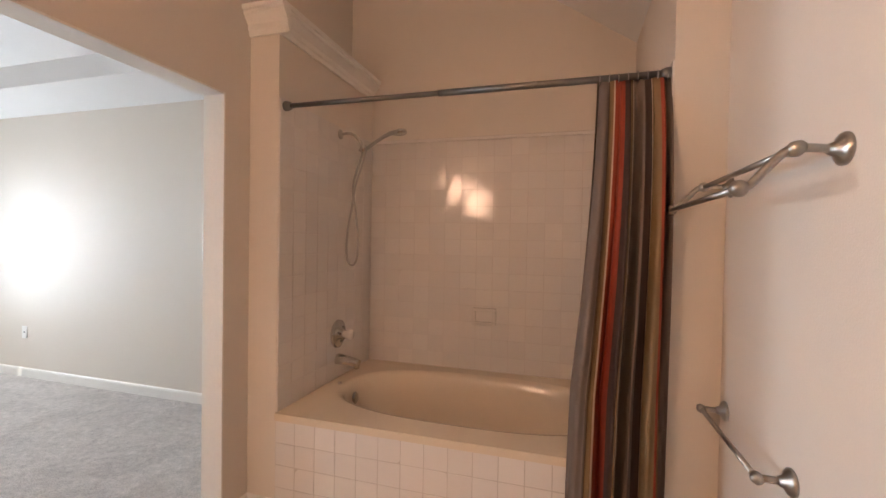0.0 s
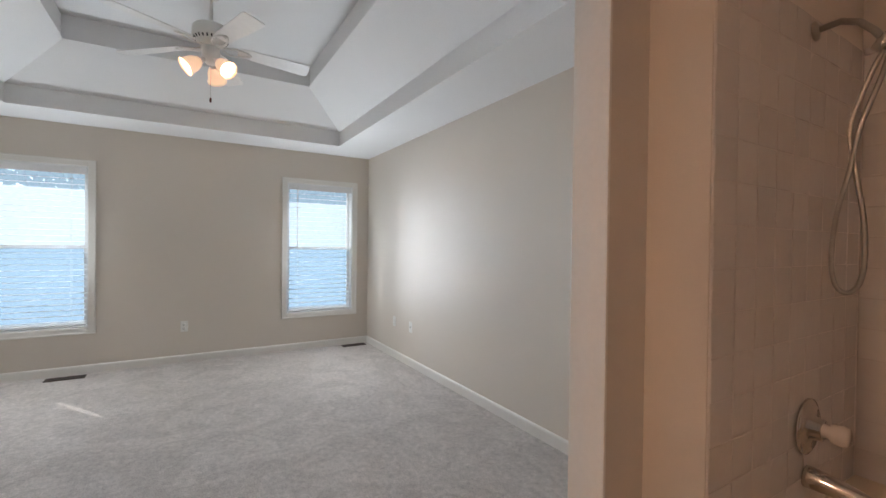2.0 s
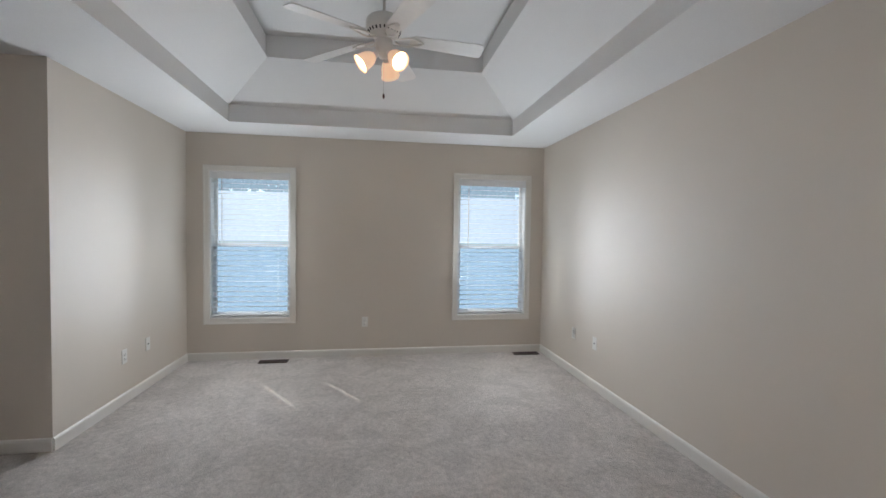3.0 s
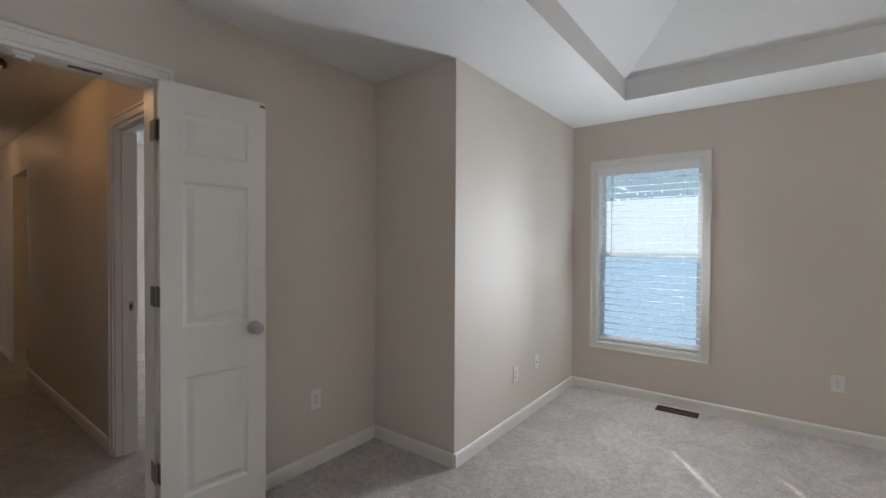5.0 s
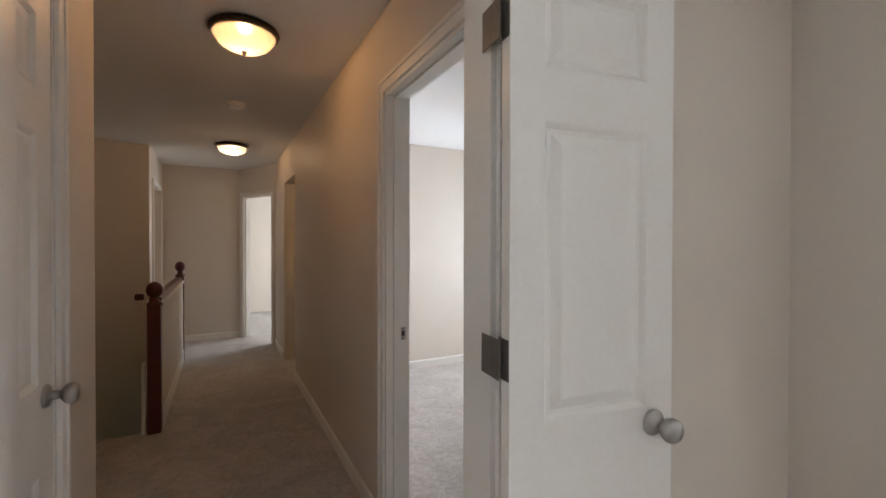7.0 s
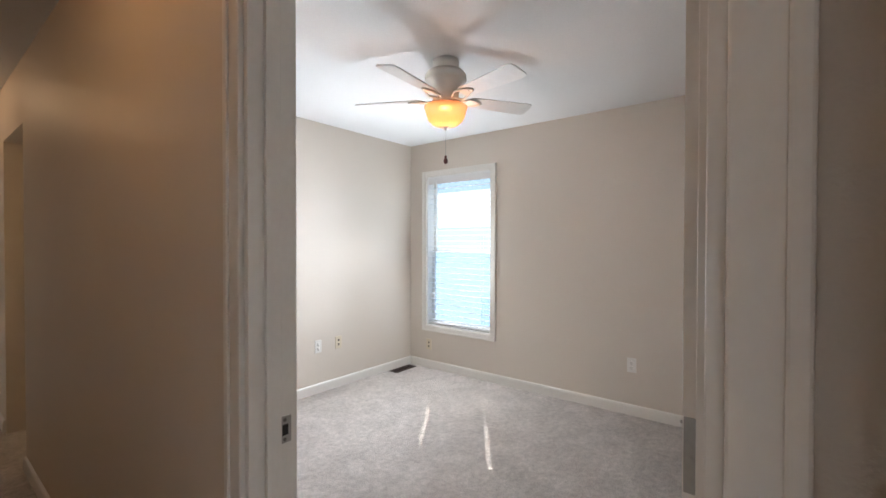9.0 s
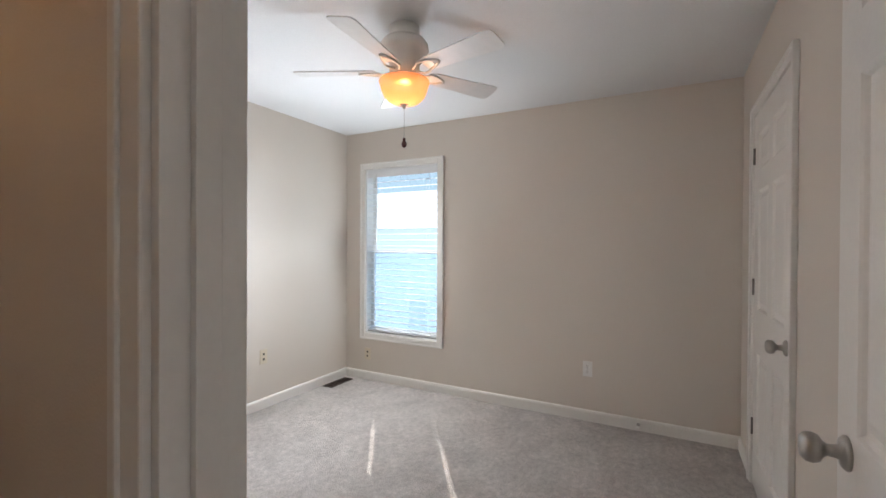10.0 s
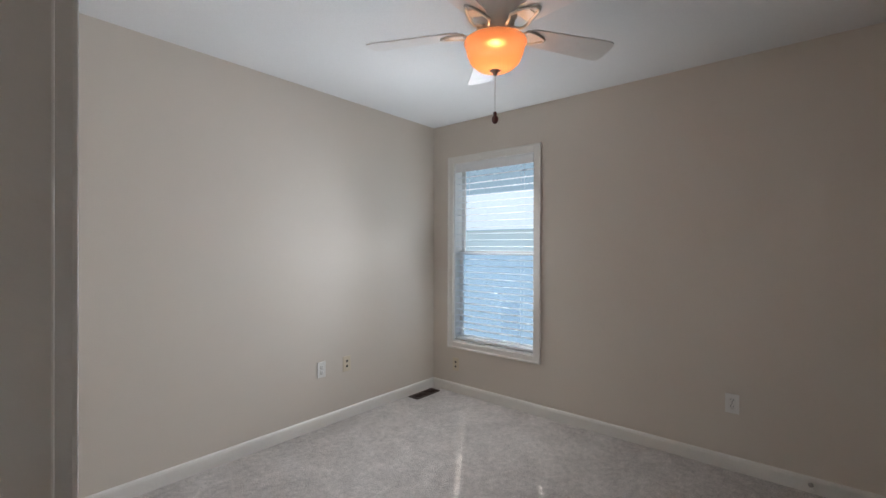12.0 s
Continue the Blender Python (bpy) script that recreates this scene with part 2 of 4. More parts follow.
def add_tube(bm, points, radius, segs=10):
    """A round bar along points; radius may be one number or one for each point."""
    pts = [Vector(p) for p in points]
    radii = radius if isinstance(radius, (list, tuple)) else [radius] * len(pts)
    rings, side = [], None
    for k, p in enumerate(pts):
        d = (pts[min(k + 1, len(pts) - 1)] - pts[max(k - 1, 0)]).normalized()
        if side is None:
            side = d.orthogonal().normalized()
        side = (side - d * side.dot(d)).normalized()
        up = d.cross(side)
        rings.append([bm.verts.new(p + radii[k] * (side * math.cos(2 * math.pi * j / segs) + up * math.sin(2 * math.pi * j / segs))) for j in range(segs)])
    for a, b in zip(rings, rings[1:]):
        for j in range(segs):
            bm.faces.new((a[j], a[(j + 1) % segs], b[(j + 1) % segs], b[j])).smooth = True
    bm.faces.new(rings[0][::-1])
    bm.faces.new(rings[-1])
    return bm


def tube(points, radius, segs=10):
    return add_tube(bmesh.new(), points, radius, segs)


def prism(outline, a, b, m=None):
    """A flat outline of (u, v) pairs drawn out along x from a to b: u is y, v is z."""
    m = m or Matrix()
    bm = bmesh.new()
    p = [bm.verts.new(m @ Vector((a, u, v))) for u, v in outline]
    q = [bm.verts.new(m @ Vector((b, u, v))) for u, v in outline]
    n = len(outline)
    for k in range(n):
        bm.faces.new((p[k], p[(k + 1) % n], q[(k + 1) % n], q[k]))
    bm.faces.new(p[::-1])
    bm.faces.new(q)
    return bm


def to_mesh(name, bm, mat):
    bmesh.ops.recalc_face_normals(bm, faces=bm.faces)
    me = bpy.data.meshes.new(name)
    bm.to_mesh(me)
    bm.free()
    me.materials.append(mat)
    return me


def part(name, bm, mat, parent, label=""):
    ob = new(name, to_mesh(name, bm, mat))
    ob.parent = parent
    return tagged(ob, label)


def thing(name, m, label, category, group="", kind=""):
    ob = new(name)
    ob.matrix_world = m
    return tagged(ob, label, category, group, kind)


def solid(name, bm, mat, label="", category="", kind="structure"):
    return tagged(new(name, to_mesh(name, bm, mat)), label, category, "", kind)


def wall(name, x0, x1, y0, y1, z0, z1, holes=(), label="beige painted plaster wall", mat=None):
    """A wall box with rectangular holes (a, b, bottom, top) along its longer side, not overlapping."""
    bm = bmesh.new()
    along_y = (y1 - y0) > (x1 - x0)
    at = y0 if along_y else x0
    end = y1 if along_y else x1

    def piece(a, b, za, zb):
        if b - a > 1e-4 and zb - za > 1e-4:
            add_box(bm, *((x0, x1, a, b) if along_y else (a, b, y0, y1)), za, zb)

    for a, b, zb, zt in sorted(holes):
        piece(at, a, z0, z1)
        piece(a, b, z0, zb)
        piece(a, b, zt, z1)
        at = b
    piece(at, end, z0, z1)
    return solid(name, bm, mat or PAINT, label, "wall")


# ---- structure: floors ----
W = -5.90
solid("floor_bedroom", box(W - 0.14, -1.255, -1.745, 3.06, -0.12, 0.0), CARPET, "grey cut-pile carpet with brushed nap", "carpet")
solid("floor_second_bedroom", box(W - 0.14, -2.84, -5.25, -1.755, -0.12, 0.0), CARPET, "grey cut-pile carpet with brushed nap", "carpet")
bm = box(-2.84, -1.60, -8.3, -1.745, -0.12, 0.0)
add_box(bm, -1.60, -0.55, -4.57, -2.80, -0.12, 0.0)
add_box(bm, -5.1, -2.84, -10.2, -5.30, -0.12, 0.0)
add_box(bm, -2.84, -1.2, -10.2, -8.3, -0.12, 0.0)
add_box(bm, -1.60, -1.2, -8.3, -6.62, -0.12, 0.0)
solid("floor_hall", bm, CARPET, "grey-brown hall carpet in dim warm light", "carpet")
solid("floor_bathroom", box(-1.255, 1.0, -2.0, 3.06, -0.12, 0.0), VINYLFLOOR, "tan vinyl bathroom floor", "floor")

# ---- structure: walls ----
HOLES = [(a + 0.058, b - 0.058, c + 0.058, d - 0.058) for a, b, c, d in WINDOWS]
wall("wall_west", W - 0.14, W, -5.25, 3.06, -3.0, 3.5, HOLES, "beige wall with white-trimmed windows")
wall("wall_north", W, 1.0, 2.955, 3.06, -0.02, 3.9)
wall("wall_closet_side", W, -3.98, -1.12, -1.012, -0.02, H + 0.03)
wall("wall_closet_end", -4.09, -3.98, -1.69, -1.12, -0.02, H + 0.03)
wall("wall_double_door", -4.09, -1.20, -1.80, -1.69, -0.02, H + 0.03, [(-2.655, -1.765, -0.02, 2.052)])
wall("wall_closet_front", W, -4.09, -1.82, -1.715, -0.02, H + 0.03, [(-5.44, -4.60, -0.02, 2.045)])
wall("wall_closet_return", -4.09, -2.895, -1.83, -1.803, -0.02, H + 0.03)
wall("wall_hall_west", -2.895, -2.79, -7.0, -1.803, -0.02, H + 0.03, [(-2.756, -1.918, -0.02, 2.045), (-6.15, -5.38, -0.02, 2.06)])
wall("wall_bathroom_west", -1.31, -1.198, -1.69, 2.955, -0.02, 3.9, [(0.55, 1.795, -0.02, 1.995)])
wall("wall_hall_east", -1.70, -1.59, -2.886, -1.803, -0.02, H + 0.03, [(-2.436, -1.867, -0.02, 2.045)])
wall("wall_closet_back", -1.59, -0.55, -2.886, -2.80, -0.02, H + 0.03)
wall("wall_second_bedroom_south", W, -2.895, -5.25, -5.145, -0.02, H + 0.03)
wall("wall_stair_east", -0.65, -0.55, -6.53, -2.886, -3.0, H + 0.03)
wall("wall_stair_south", -1.44, -0.55, -6.64, -6.53, -3.0, H + 0.03)
wall("wall_hall_jog", -1.44, -1.33, -7.80, -6.64, -0.02, H + 0.03, [(-7.55, -6.80, -0.02, 2.045)])
wall("wall_hall_end", -2.38, -1.20, -7.91, -7.80, -0.02, H + 0.03)
wall("wall_side_room", -1.30, -1.20, -7.80, -6.64, -0.02, H + 0.03)
wall("wall_hall_bath_south", -5.0, -2.895, -7.10, -7.0, -0.02, H + 0.03)
wall("wall_hall_bath_west", -4.6, -4.5, -7.0, -5.25, -0.02, H + 0.03)
# far room beyond the angled door
wall("wall_far_room_west", -5.1, -5.0, -10.2, -7.0, -0.02, H + 0.03, [(-9.2, -7.9, 0.5, 2.1)])
wall("wall_far_room_south", -5.1, -1.2, -10.3, -10.2, -0.02, H + 0.03)
wall("wall_far_room_east", -1.30, -1.2, -10.2, -7.91, -0.02, H + 0.03)
# angled wall with its door opening
ANGLE_A, ANGLE_B = Vector((-2.38, -7.80, 0)), Vector((-2.79, -7.02, 0))
run = ANGLE_B - ANGLE_A
M_ANGLE = Matrix.Translation(ANGLE_A) @ Matrix.Rotation(math.atan2(run.y, run.x), 4, "Z")
bm = bmesh.new()
for a, b, z0, z1 in ((0, 0.10, -0.02, H + 0.03), (0.10, 0.80, 2.04, H + 0.03), (0.80, run.length, -0.02, H + 0.03)):
    add_box(bm, a, b, 0.0, 0.10, z0, z1)
bm.transform(M_ANGLE)
solid("wall_angled", bm, PAINT, "angled beige wall with an open doorway", "wall")
# bathroom: ledge wall beside the tub, right wing, right wall, closing walls
BX0, BX1, BY0, BY1 = -1.035, 0.66, 1.955, 2.955
wall("wall_tub_ledge", -1.198, BX0, BY0, BY1, -0.02, 2.33, label="beige ledge wall at the end of the tub")
wall("wall_tub_wing", BX1, 0.835, BY0, BY1, -0.02, 3.0)
wall("wall_bathroom_east", 0.835, 0.95, -1.9, 2.955, -0.02, 3.9)
wall("wall_bathroom_south", -1.198, 0.835, -1.9, -1.80, -0.02, 3.9)

# ---- structure: ceilings ----
TX0, TX1, TY0, TY1 = -5.365, -1.90, -0.415, 2.385


def ceiling_bedroom():
    bm = bmesh.new()

    def rect(x0, x1, y0, y1, z):
        return [bm.verts.new((x, y, z)) for x, y in ((x0, y0), (x1, y0), (x1, y1), (x0, y1))]

    d = 0.455
    levels = [rect(W - 0.02, -1.25, -1.745, 3.0, H), rect(TX0, TX1, TY0, TY1, H), rect(TX0, TX1, TY0, TY1, 2.60),
              rect(TX0 + d, TX1 - d, TY0 + d, TY1 - d, 2.895), rect(TX0 + d - 0.015, TX1 - d + 0.015, TY0 + d - 0.015, TY1 - d + 0.015, 2.90),
              rect(TX0 + d - 0.015, TX1 - d + 0.015, TY0 + d - 0.015, TY1 - d + 0.015, 3.09)]
    for a, b in zip(levels, levels[1:]):
        for k in range(4):
            bm.faces.new((a[k], a[(k + 1) % 4], b[(k + 1) % 4], b[k]))
    bm.faces.new(levels[-1])
    return bm


solid("ceiling_bedroom", ceiling_bedroom(), CEIL, "white tray ceiling with sloped sides and a raised centre", "ceiling")
solid("ceiling_second_bedroom", box(W - 0.02, -2.85, -5.2, -1.76, H, H + 0.1), CEIL, "flat white ceiling", "ceiling")
bm = box(-2.84, -0.5, -8.0, -1.75, H, H + 0.1)
add_box(bm, -5.15, -2.84, -10.3, -5.26, H, H + 0.1)
add_box(bm, -2.84, -1.1, -10.3, -8.0, H, H + 0.1)
solid("ceiling_hall", bm, CEIL, "flat white hall ceiling", "ceiling")
slope = [(0.95, 2.33), (0.66, 2.525), (-0.55, 3.345), (-1.25, 3.345), (-1.25, 3.5), (0.95, 3.5)]
solid("ceiling_bathroom", prism(slope, -1.95, 3.0, Matrix(((0, 1, 0, 0), (1, 0, 0, 0), (0, 0, 1, 0), (0, 0, 0, 1)))), CEIL, "sloped bathroom ceiling", "ceiling")
solid("roof", box(-6.3, 1.4, -10.6, 3.4, 3.95, 4.1), ROOF, "roof slab over the house", "roof")
bm = box(-6.04, -5.9, -5.25, 3.06, 3.5, 3.95)
solid("outer_wall", bm, SIDING, "pale outer wall of the house", "wall")

# ---- trim: casings and baseboards ----


def casing(name, a, b, top, width, m, depth=0.016):
    """Door casing round an opening from a to b, on a wall whose face is local y=0, outward -y."""
    bm = bmesh.new()
    for x0, x1, z0, z1 in ((a - width, a - 0.004, 0.0, top + width), (b + 0.004, b + width, 0.0, top + width), (a - 0.004, b + 0.004, top + 0.004, top + width)):
        add_box(bm, x0, x1, -depth, 0.0, z0, z1, 0.003)
    for x0, x1, z0, z1 in ((a - width - 0.002, a - width + 0.016, 0.0, top + width), (b + width - 0.016, b + width + 0.002, 0.0, top + width), (a - width + 0.016, b + width - 0.016, top + width - 0.016, top + width + 0.002)):
        add_box(bm, x0, x1, -depth - 0.006, 0.0, z0, z1, 0.003)
    bm.transform(m)
    return solid(name, bm, TRIM, "white painted door casing", "trim")


def jamb(name, a, b, top, depth, m, stop=True):
    """Lining of a doorway: two sides and a head, local y from 0 to depth."""
    bm = bmesh.new()
    t = 0.012
    for x0, x1, z0, z1 in ((a - 0.004, a + t, 0, top + 0.004), (b - t, b + 0.004, 0, top + 0.004), (a + t, b - t, top - t, top + 0.004)):
        add_box(bm, x0, x1, -0.004, depth + 0.004, z0, z1, 0.0015)
    if stop:
        for x0, x1, z0, z1 in ((a + t, a + t + 0.011, 0, top - t), (b - t - 0.011, b - t, 0, top - t), (a + t + 0.011, b - t - 0.011, top - t - 0.011, top - t)):
            add_box(bm, x0, x1, depth * 0.30, depth * 0.62, z0, z1, 0.001)
    bm.transform(m)
    return solid(name, bm, TRIM, "white painted door jamb with stop", "trim")


def facing(x, y, out):
    """Local frame on a wall face: -y points out of the wall ('+y', '-y', '+x', '-x'), x runs along it."""
    return Matrix.Translation((x, y, 0)) @ Matrix.Rotation(radians({"-y": 0, "+x": 90, "+y": 180, "-x": 270}[out]), 4, "Z")


def base_run(name, length, m):
    outline = [(0, 0), (-0.013, 0), (-0.013, 0.066), (-0.010, 0.078), (-0.004, 0.084), (0, 0.085)]
    bm = prism(outline, 0, length)
    bm.transform(m)
    return solid(name, bm, TRIM, "white painted baseboard", "baseboard")


def base_along(out, x, y, length):
    base_run("baseboard", length, facing(x, y, out))


base_along("-y", W + 0.013, 2.955, 4.58)
base_along("+x", W, -1.012, 3.967)
base_along("+y", -3.98, -1.012, 1.907)
base_along("+x", -3.98, -1.69, 0.678)
base_along("+y", -2.715, -1.69, 1.252)
base_along("-x", -1.31, 2.942, 1.147)
base_along("-x", -1.31, 0.55, 2.22)
base_along("+x", W, -5.145, 3.325)
base_along("+y", -2.908, -5.145, 2.979)
base_along("-y", W + 0.013, -1.82, 0.39)
base_along("-y", -4.54, -1.83, 0.95)
base_along("-x", -2.895, -2.842, 2.303)
base_along("+x", -2.79, -5.38, 2.537)
base_along("+x", -2.79, -7.0, 0.79)
base_along("-x", -1.70, -2.496, 0.39)
base_along("+y", -1.44, -7.80, 0.94)
base_along("-y", -1.198, BY0, 0.163)
base_along("+x", -1.198, 1.81, 0.145)

M_DD = facing(0, -1.69, "+y")
casing("trim_double_door", 1.765, 2.655, 2.052, 0.062, M_DD)
jamb("jamb_double_door", 1.765, 2.655, 2.052, 0.11, M_DD, False)
casing("trim_double_door_hall", -2.655, -1.765, 2.052, 0.055, facing(0, -1.80, "-y"))
M_D2 = facing(-2.79, 0, "+x")
casing("trim_second_bedroom_hall", -2.756, -1.918, 2.045, 0.06, M_D2)
jamb("jamb_second_bedroom", -2.756, -1.918, 2.045, 0.105, M_D2)
casing("trim_second_bedroom", 1.918, 2.756, 2.045, 0.058, facing(-2.895, 0, "-x"))
casing("trim_closet", -5.44, -4.60, 2.045, 0.058, facing(0, -1.82, "-y"))
jamb("jamb_closet", -5.44, -4.60, 2.045, 0.10, facing(0, -1.82, "-y"))
casing("trim_hall_closet", 1.867, 2.436, 2.045, 0.058, facing(-1.70, 0, "-x"))
jamb("jamb_hall_closet", 1.867, 2.436, 2.045, 0.11, facing(-1.70, 0, "-x"))
casing("trim_side_room", 6.80, 7.55, 2.045, 0.058, facing(-1.44, 0, "-x"))
M_FAR = M_ANGLE @ Matrix.Rotation(math.pi, 4, "Z")
casing("trim_far_door", 0.10, 0.80, 2.04, 0.05, M_ANGLE)
jamb("jamb_far_door", 0.10, 0.80, 2.04, 0.10, M_ANGLE)
# plain wrapped opening to the bathroom, with rounded corner beads
bm = bmesh.new()
add_box(bm, -1.313, -1.195, 1.789, 1.799, 0, 1.999, 0.003)
add_box(bm, -1.313, -1.195, 0.546, 0.556, 0, 1.999, 0.003)
add_box(bm, -1.313, -1.195, 0.556, 1.789, 1.989, 1.999, 0.003)
solid("trim_bathroom_opening", bm, TRIM, "off-white wrapped doorway edge", "trim")

# ---- doors ----


def knob(parent, x, z, side, name="door_knob"):
    """Round knob on a face; side -1 for the local -y face."""
    rot = Matrix.Translation((x, 0, z)) @ Matrix.Rotation(radians(90), 4, "X")
    if side > 0:
        rot = Matrix.Translation((x, 0, z)) @ Matrix.Rotation(radians(-90), 4, "X")
    y0 = 0.0175
    prof = [(0, y0), (0.032, y0), (0.032, y0 + 0.004), (0.026, y0 + 0.010), (0.013, y0 + 0.013), (0.011, y0 + 0.030), (0.016, y0 + 0.036), (0.025, y0 + 0.042), (0.0285, y0 + 0.052), (0.027, y0 + 0.062), (0.020, y0 + 0.069), (0, y0 + 0.072)]
    return part(name, lathe(prof, 28, rot), NICKEL, parent, "satin nickel round knob")


def panel_door(name, w, cols, m, label, hinge_x, hinge_side, knob_x, both=False, h=2.03, knob_z=0.925, knob_side=-1, hinge_metal=None):
    """A moulded panel door: local x along the width, leaf 35 mm thick about y=0."""
    root = thing(name, m, label, "door")
    hinge_metal = hinge_metal or HINGE
    t = 0.0175
    stile = 0.105 if cols == 2 else 0.085
    mid = 0.09
    rows = ((0.21, 0.76), (0.99, 1.63), (1.74, 1.93)) if cols == 2 else ((0.20, 0.74), (0.965, 1.615), (1.735, 1.925))
    pw = (w - 2 * stile - (cols - 1) * mid) / cols
    bm = bmesh.new()
    z0, z1 = 0.012, h + 0.012
    add_box(bm, 0, stile, -t, t, z0, z1)
    add_box(bm, w - stile, w, -t, t, z0, z1)
    if cols == 2:
        add_box(bm, stile + pw, stile + pw + mid, -t, t, z0, z1)
    for c in range(cols):
        x0 = stile + c * (pw + mid)
        edge = z0
        for a, b in rows:
            add_box(bm, x0, x0 + pw, -t, t, edge, a)
            edge = b
        add_box(bm, x0, x0 + pw, -t, t, edge, z1)
    part("leaf_frame", bm, DOOR, root)
    for c in range(cols):
        for a, b in rows:
            x0 = stile + c * (pw + mid)
            bm = bmesh.new()
            for s in (-1, 1):
                loops = []
                for inset, y in ((0.0, t), (0.006, t - 0.004), (0.012, t - 0.010), (0.022, t - 0.011), (0.045, t - 0.0035), (0.050, t - 0.003)):
                    loops.append([bm.verts.new((x, s * y, z)) for x, z in ((x0 + inset, a + inset), (x0 + pw - inset, a + inset), (x0 + pw - inset, b - inset), (x0 + inset, b - inset))])
                for p, q in zip(loops, loops[1:]):
                    for k in range(4):
                        bm.faces.new((p[k], p[(k + 1) % 4], q[(k + 1) % 4], q[k]))
                bm.faces.new(loops[-1])
            part("panel", bm, DOOR, root)
    knob(root, knob_x, knob_z, knob_side)
    if both:
        knob(root, knob_x, knob_z, -knob_side)
    for z in (0.33, 1.106, 1.829):
        bm = bmesh.new()
        add_tube(bm, [(hinge_x, hinge_side * (t + 0.004), z - 0.045), (hinge_x, hinge_side * (t + 0.004), z + 0.045)], 0.006, 10)
        inward = 1 if hinge_x < w / 2 else -1
        add_box(bm, hinge_x - 0.002 * inward, hinge_x + 0.0015 * inward, -t * 0.9, t * 0.9, z - 0.044, z + 0.044)
        for dz, dy in ((-0.03, -0.006), (0.0, 0.006), (0.03, -0.006)):
            add_lathe(bm, [(0, 0.0032), (0.0036, 0.0026), (0.0042, 0.0016)], 10, Matrix.Translation((hinge_x, dy, z + dz)) @ Matrix.Rotation(radians(-90 * inward), 4, "Y"))
        part("hinge", bm, hinge_metal, root, "dull metal butt hinge")
    return root


# folded-back leaf of the double door: its free end points to -x
M_LEAF = Matrix.Translation((-2.641, -1.6255, 0)) @ Matrix.Rotation(radians(173.1), 4, "Z")
leaf = panel_door("door_1", 0.455, 1, M_LEAF, "white narrow three-panel door leaf folded back against the wall", 0.0, 1, 0.395, knob_z=0.923)
part("ball_catch", box(0.428, 0.452, -0.0195, -0.0175, 2.015, 2.027), HINGE, leaf)
for z in (0.33, 1.106, 1.829):
    bm = box(-0.016, -0.0135, 0.0, 0.082, z - 0.044, z + 0.044, 0.0008)
    part("hinge_plate", bm, HINGE, leaf, "satin hinge plate with rounded corners")
# closet door of the second bedroom, closed
panel_door("door_2", 0.812, 2, Matrix.Translation((-5.426, -1.806, 0)), "white six-panel closet door, closed", 0.0, -1, 0.75, knob_z=0.92)
# second bedroom door, swung open into the room
panel_door("door_3", 0.715, 2, Matrix.Translation((-2.905, -1.948, 0)) @ Matrix.Rotation(radians(178.6), 4, "Z"), "white six-panel door standing open into the second bedroom", 0.0, -1, 0.655, True, knob_z=0.945, hinge_metal=NICKEL)
# hall closet door, closed, facing the hall
panel_door("door_4", 0.541, 2, Matrix.Translation((-1.683, -1.881, 0)) @ Matrix.Rotation(radians(-90), 4, "Z"), "white six-panel hall closet door, closed", 0.0, 1, 0.484, knob_z=0.95)
for z in (0.33, 1.106, 1.829):
    plate = thing("hinge_plate", Matrix.Translation((-2.872, -1.9315, z)), "satin hinge plate screwed to the door jamb", "hinge", "jamb hinges")
    part("plate", box(-0.022, 0.018, -0.0008, 0.0022, -0.044, 0.044, 0.0009), NICKEL, plate)
    for dz in (-0.03, 0.0, 0.03):
        part("screw", lathe([(0, 0.0016), (0.0035, 0.001), (0.004, 0.0)], 10, Matrix.Translation((0, -0.0008, dz)) @ Matrix.Rotation(radians(90), 4, "X")), HINGE, plate)
# ball catches in the head of the double door
for x in (-2.42, -2.05):
    catch = thing("ball_catch_plate", Matrix.Translation((x, -1.74, 2.0385)), "metal catch plate in the door head", "door catch", "door catches")
    part("plate", box(-0.055, 0.055, -0.013, 0.013, -0.002, 0.0015, 0.0008), HINGE, catch)
    part("socket", lathe([(0, -0.004), (0.008, -0.004), (0.010, -0.002)], 16), DARK, catch)
catch = thing("door_stop_catch", Matrix.Translation((-2.235, -1.72, 2.036)), "small white plastic catch under the door head", "door catch")
part("catch_body", box(-0.03, 0.03, -0.012, 0.012, -0.012, 0.003, 0.003), PLASTIC, catch)
part("catch_roller", tube([(-0.02, 0, -0.016), (0.02, 0, -0.016)], 0.008), PLASTIC, catch)
# strike plate
strike = thing("strike_plate", Matrix.Translation((-2.868, -2.744, 0.935)), "satin metal strike plate on the door jamb", "strike plate")
part("plate", box(-0.016, 0.016, -0.001, 0.0022, -0.03, 0.03, 0.0008), NICKEL, strike)
part("latch_hole", box(-0.008, 0.006, 0.002, 0.0028, -0.012, 0.012), DARK, strike)
for z in (-0.022, 0.022):
    part("screw", lathe([(0, 0.0036), (0.004, 0.003), (0.0045, 0.002)], 12, Matrix.Translation((0, 0, z)) @ Matrix.Rotation(radians(-90), 4, "X")), HINGE, strike)

# ---- windows and blinds ----


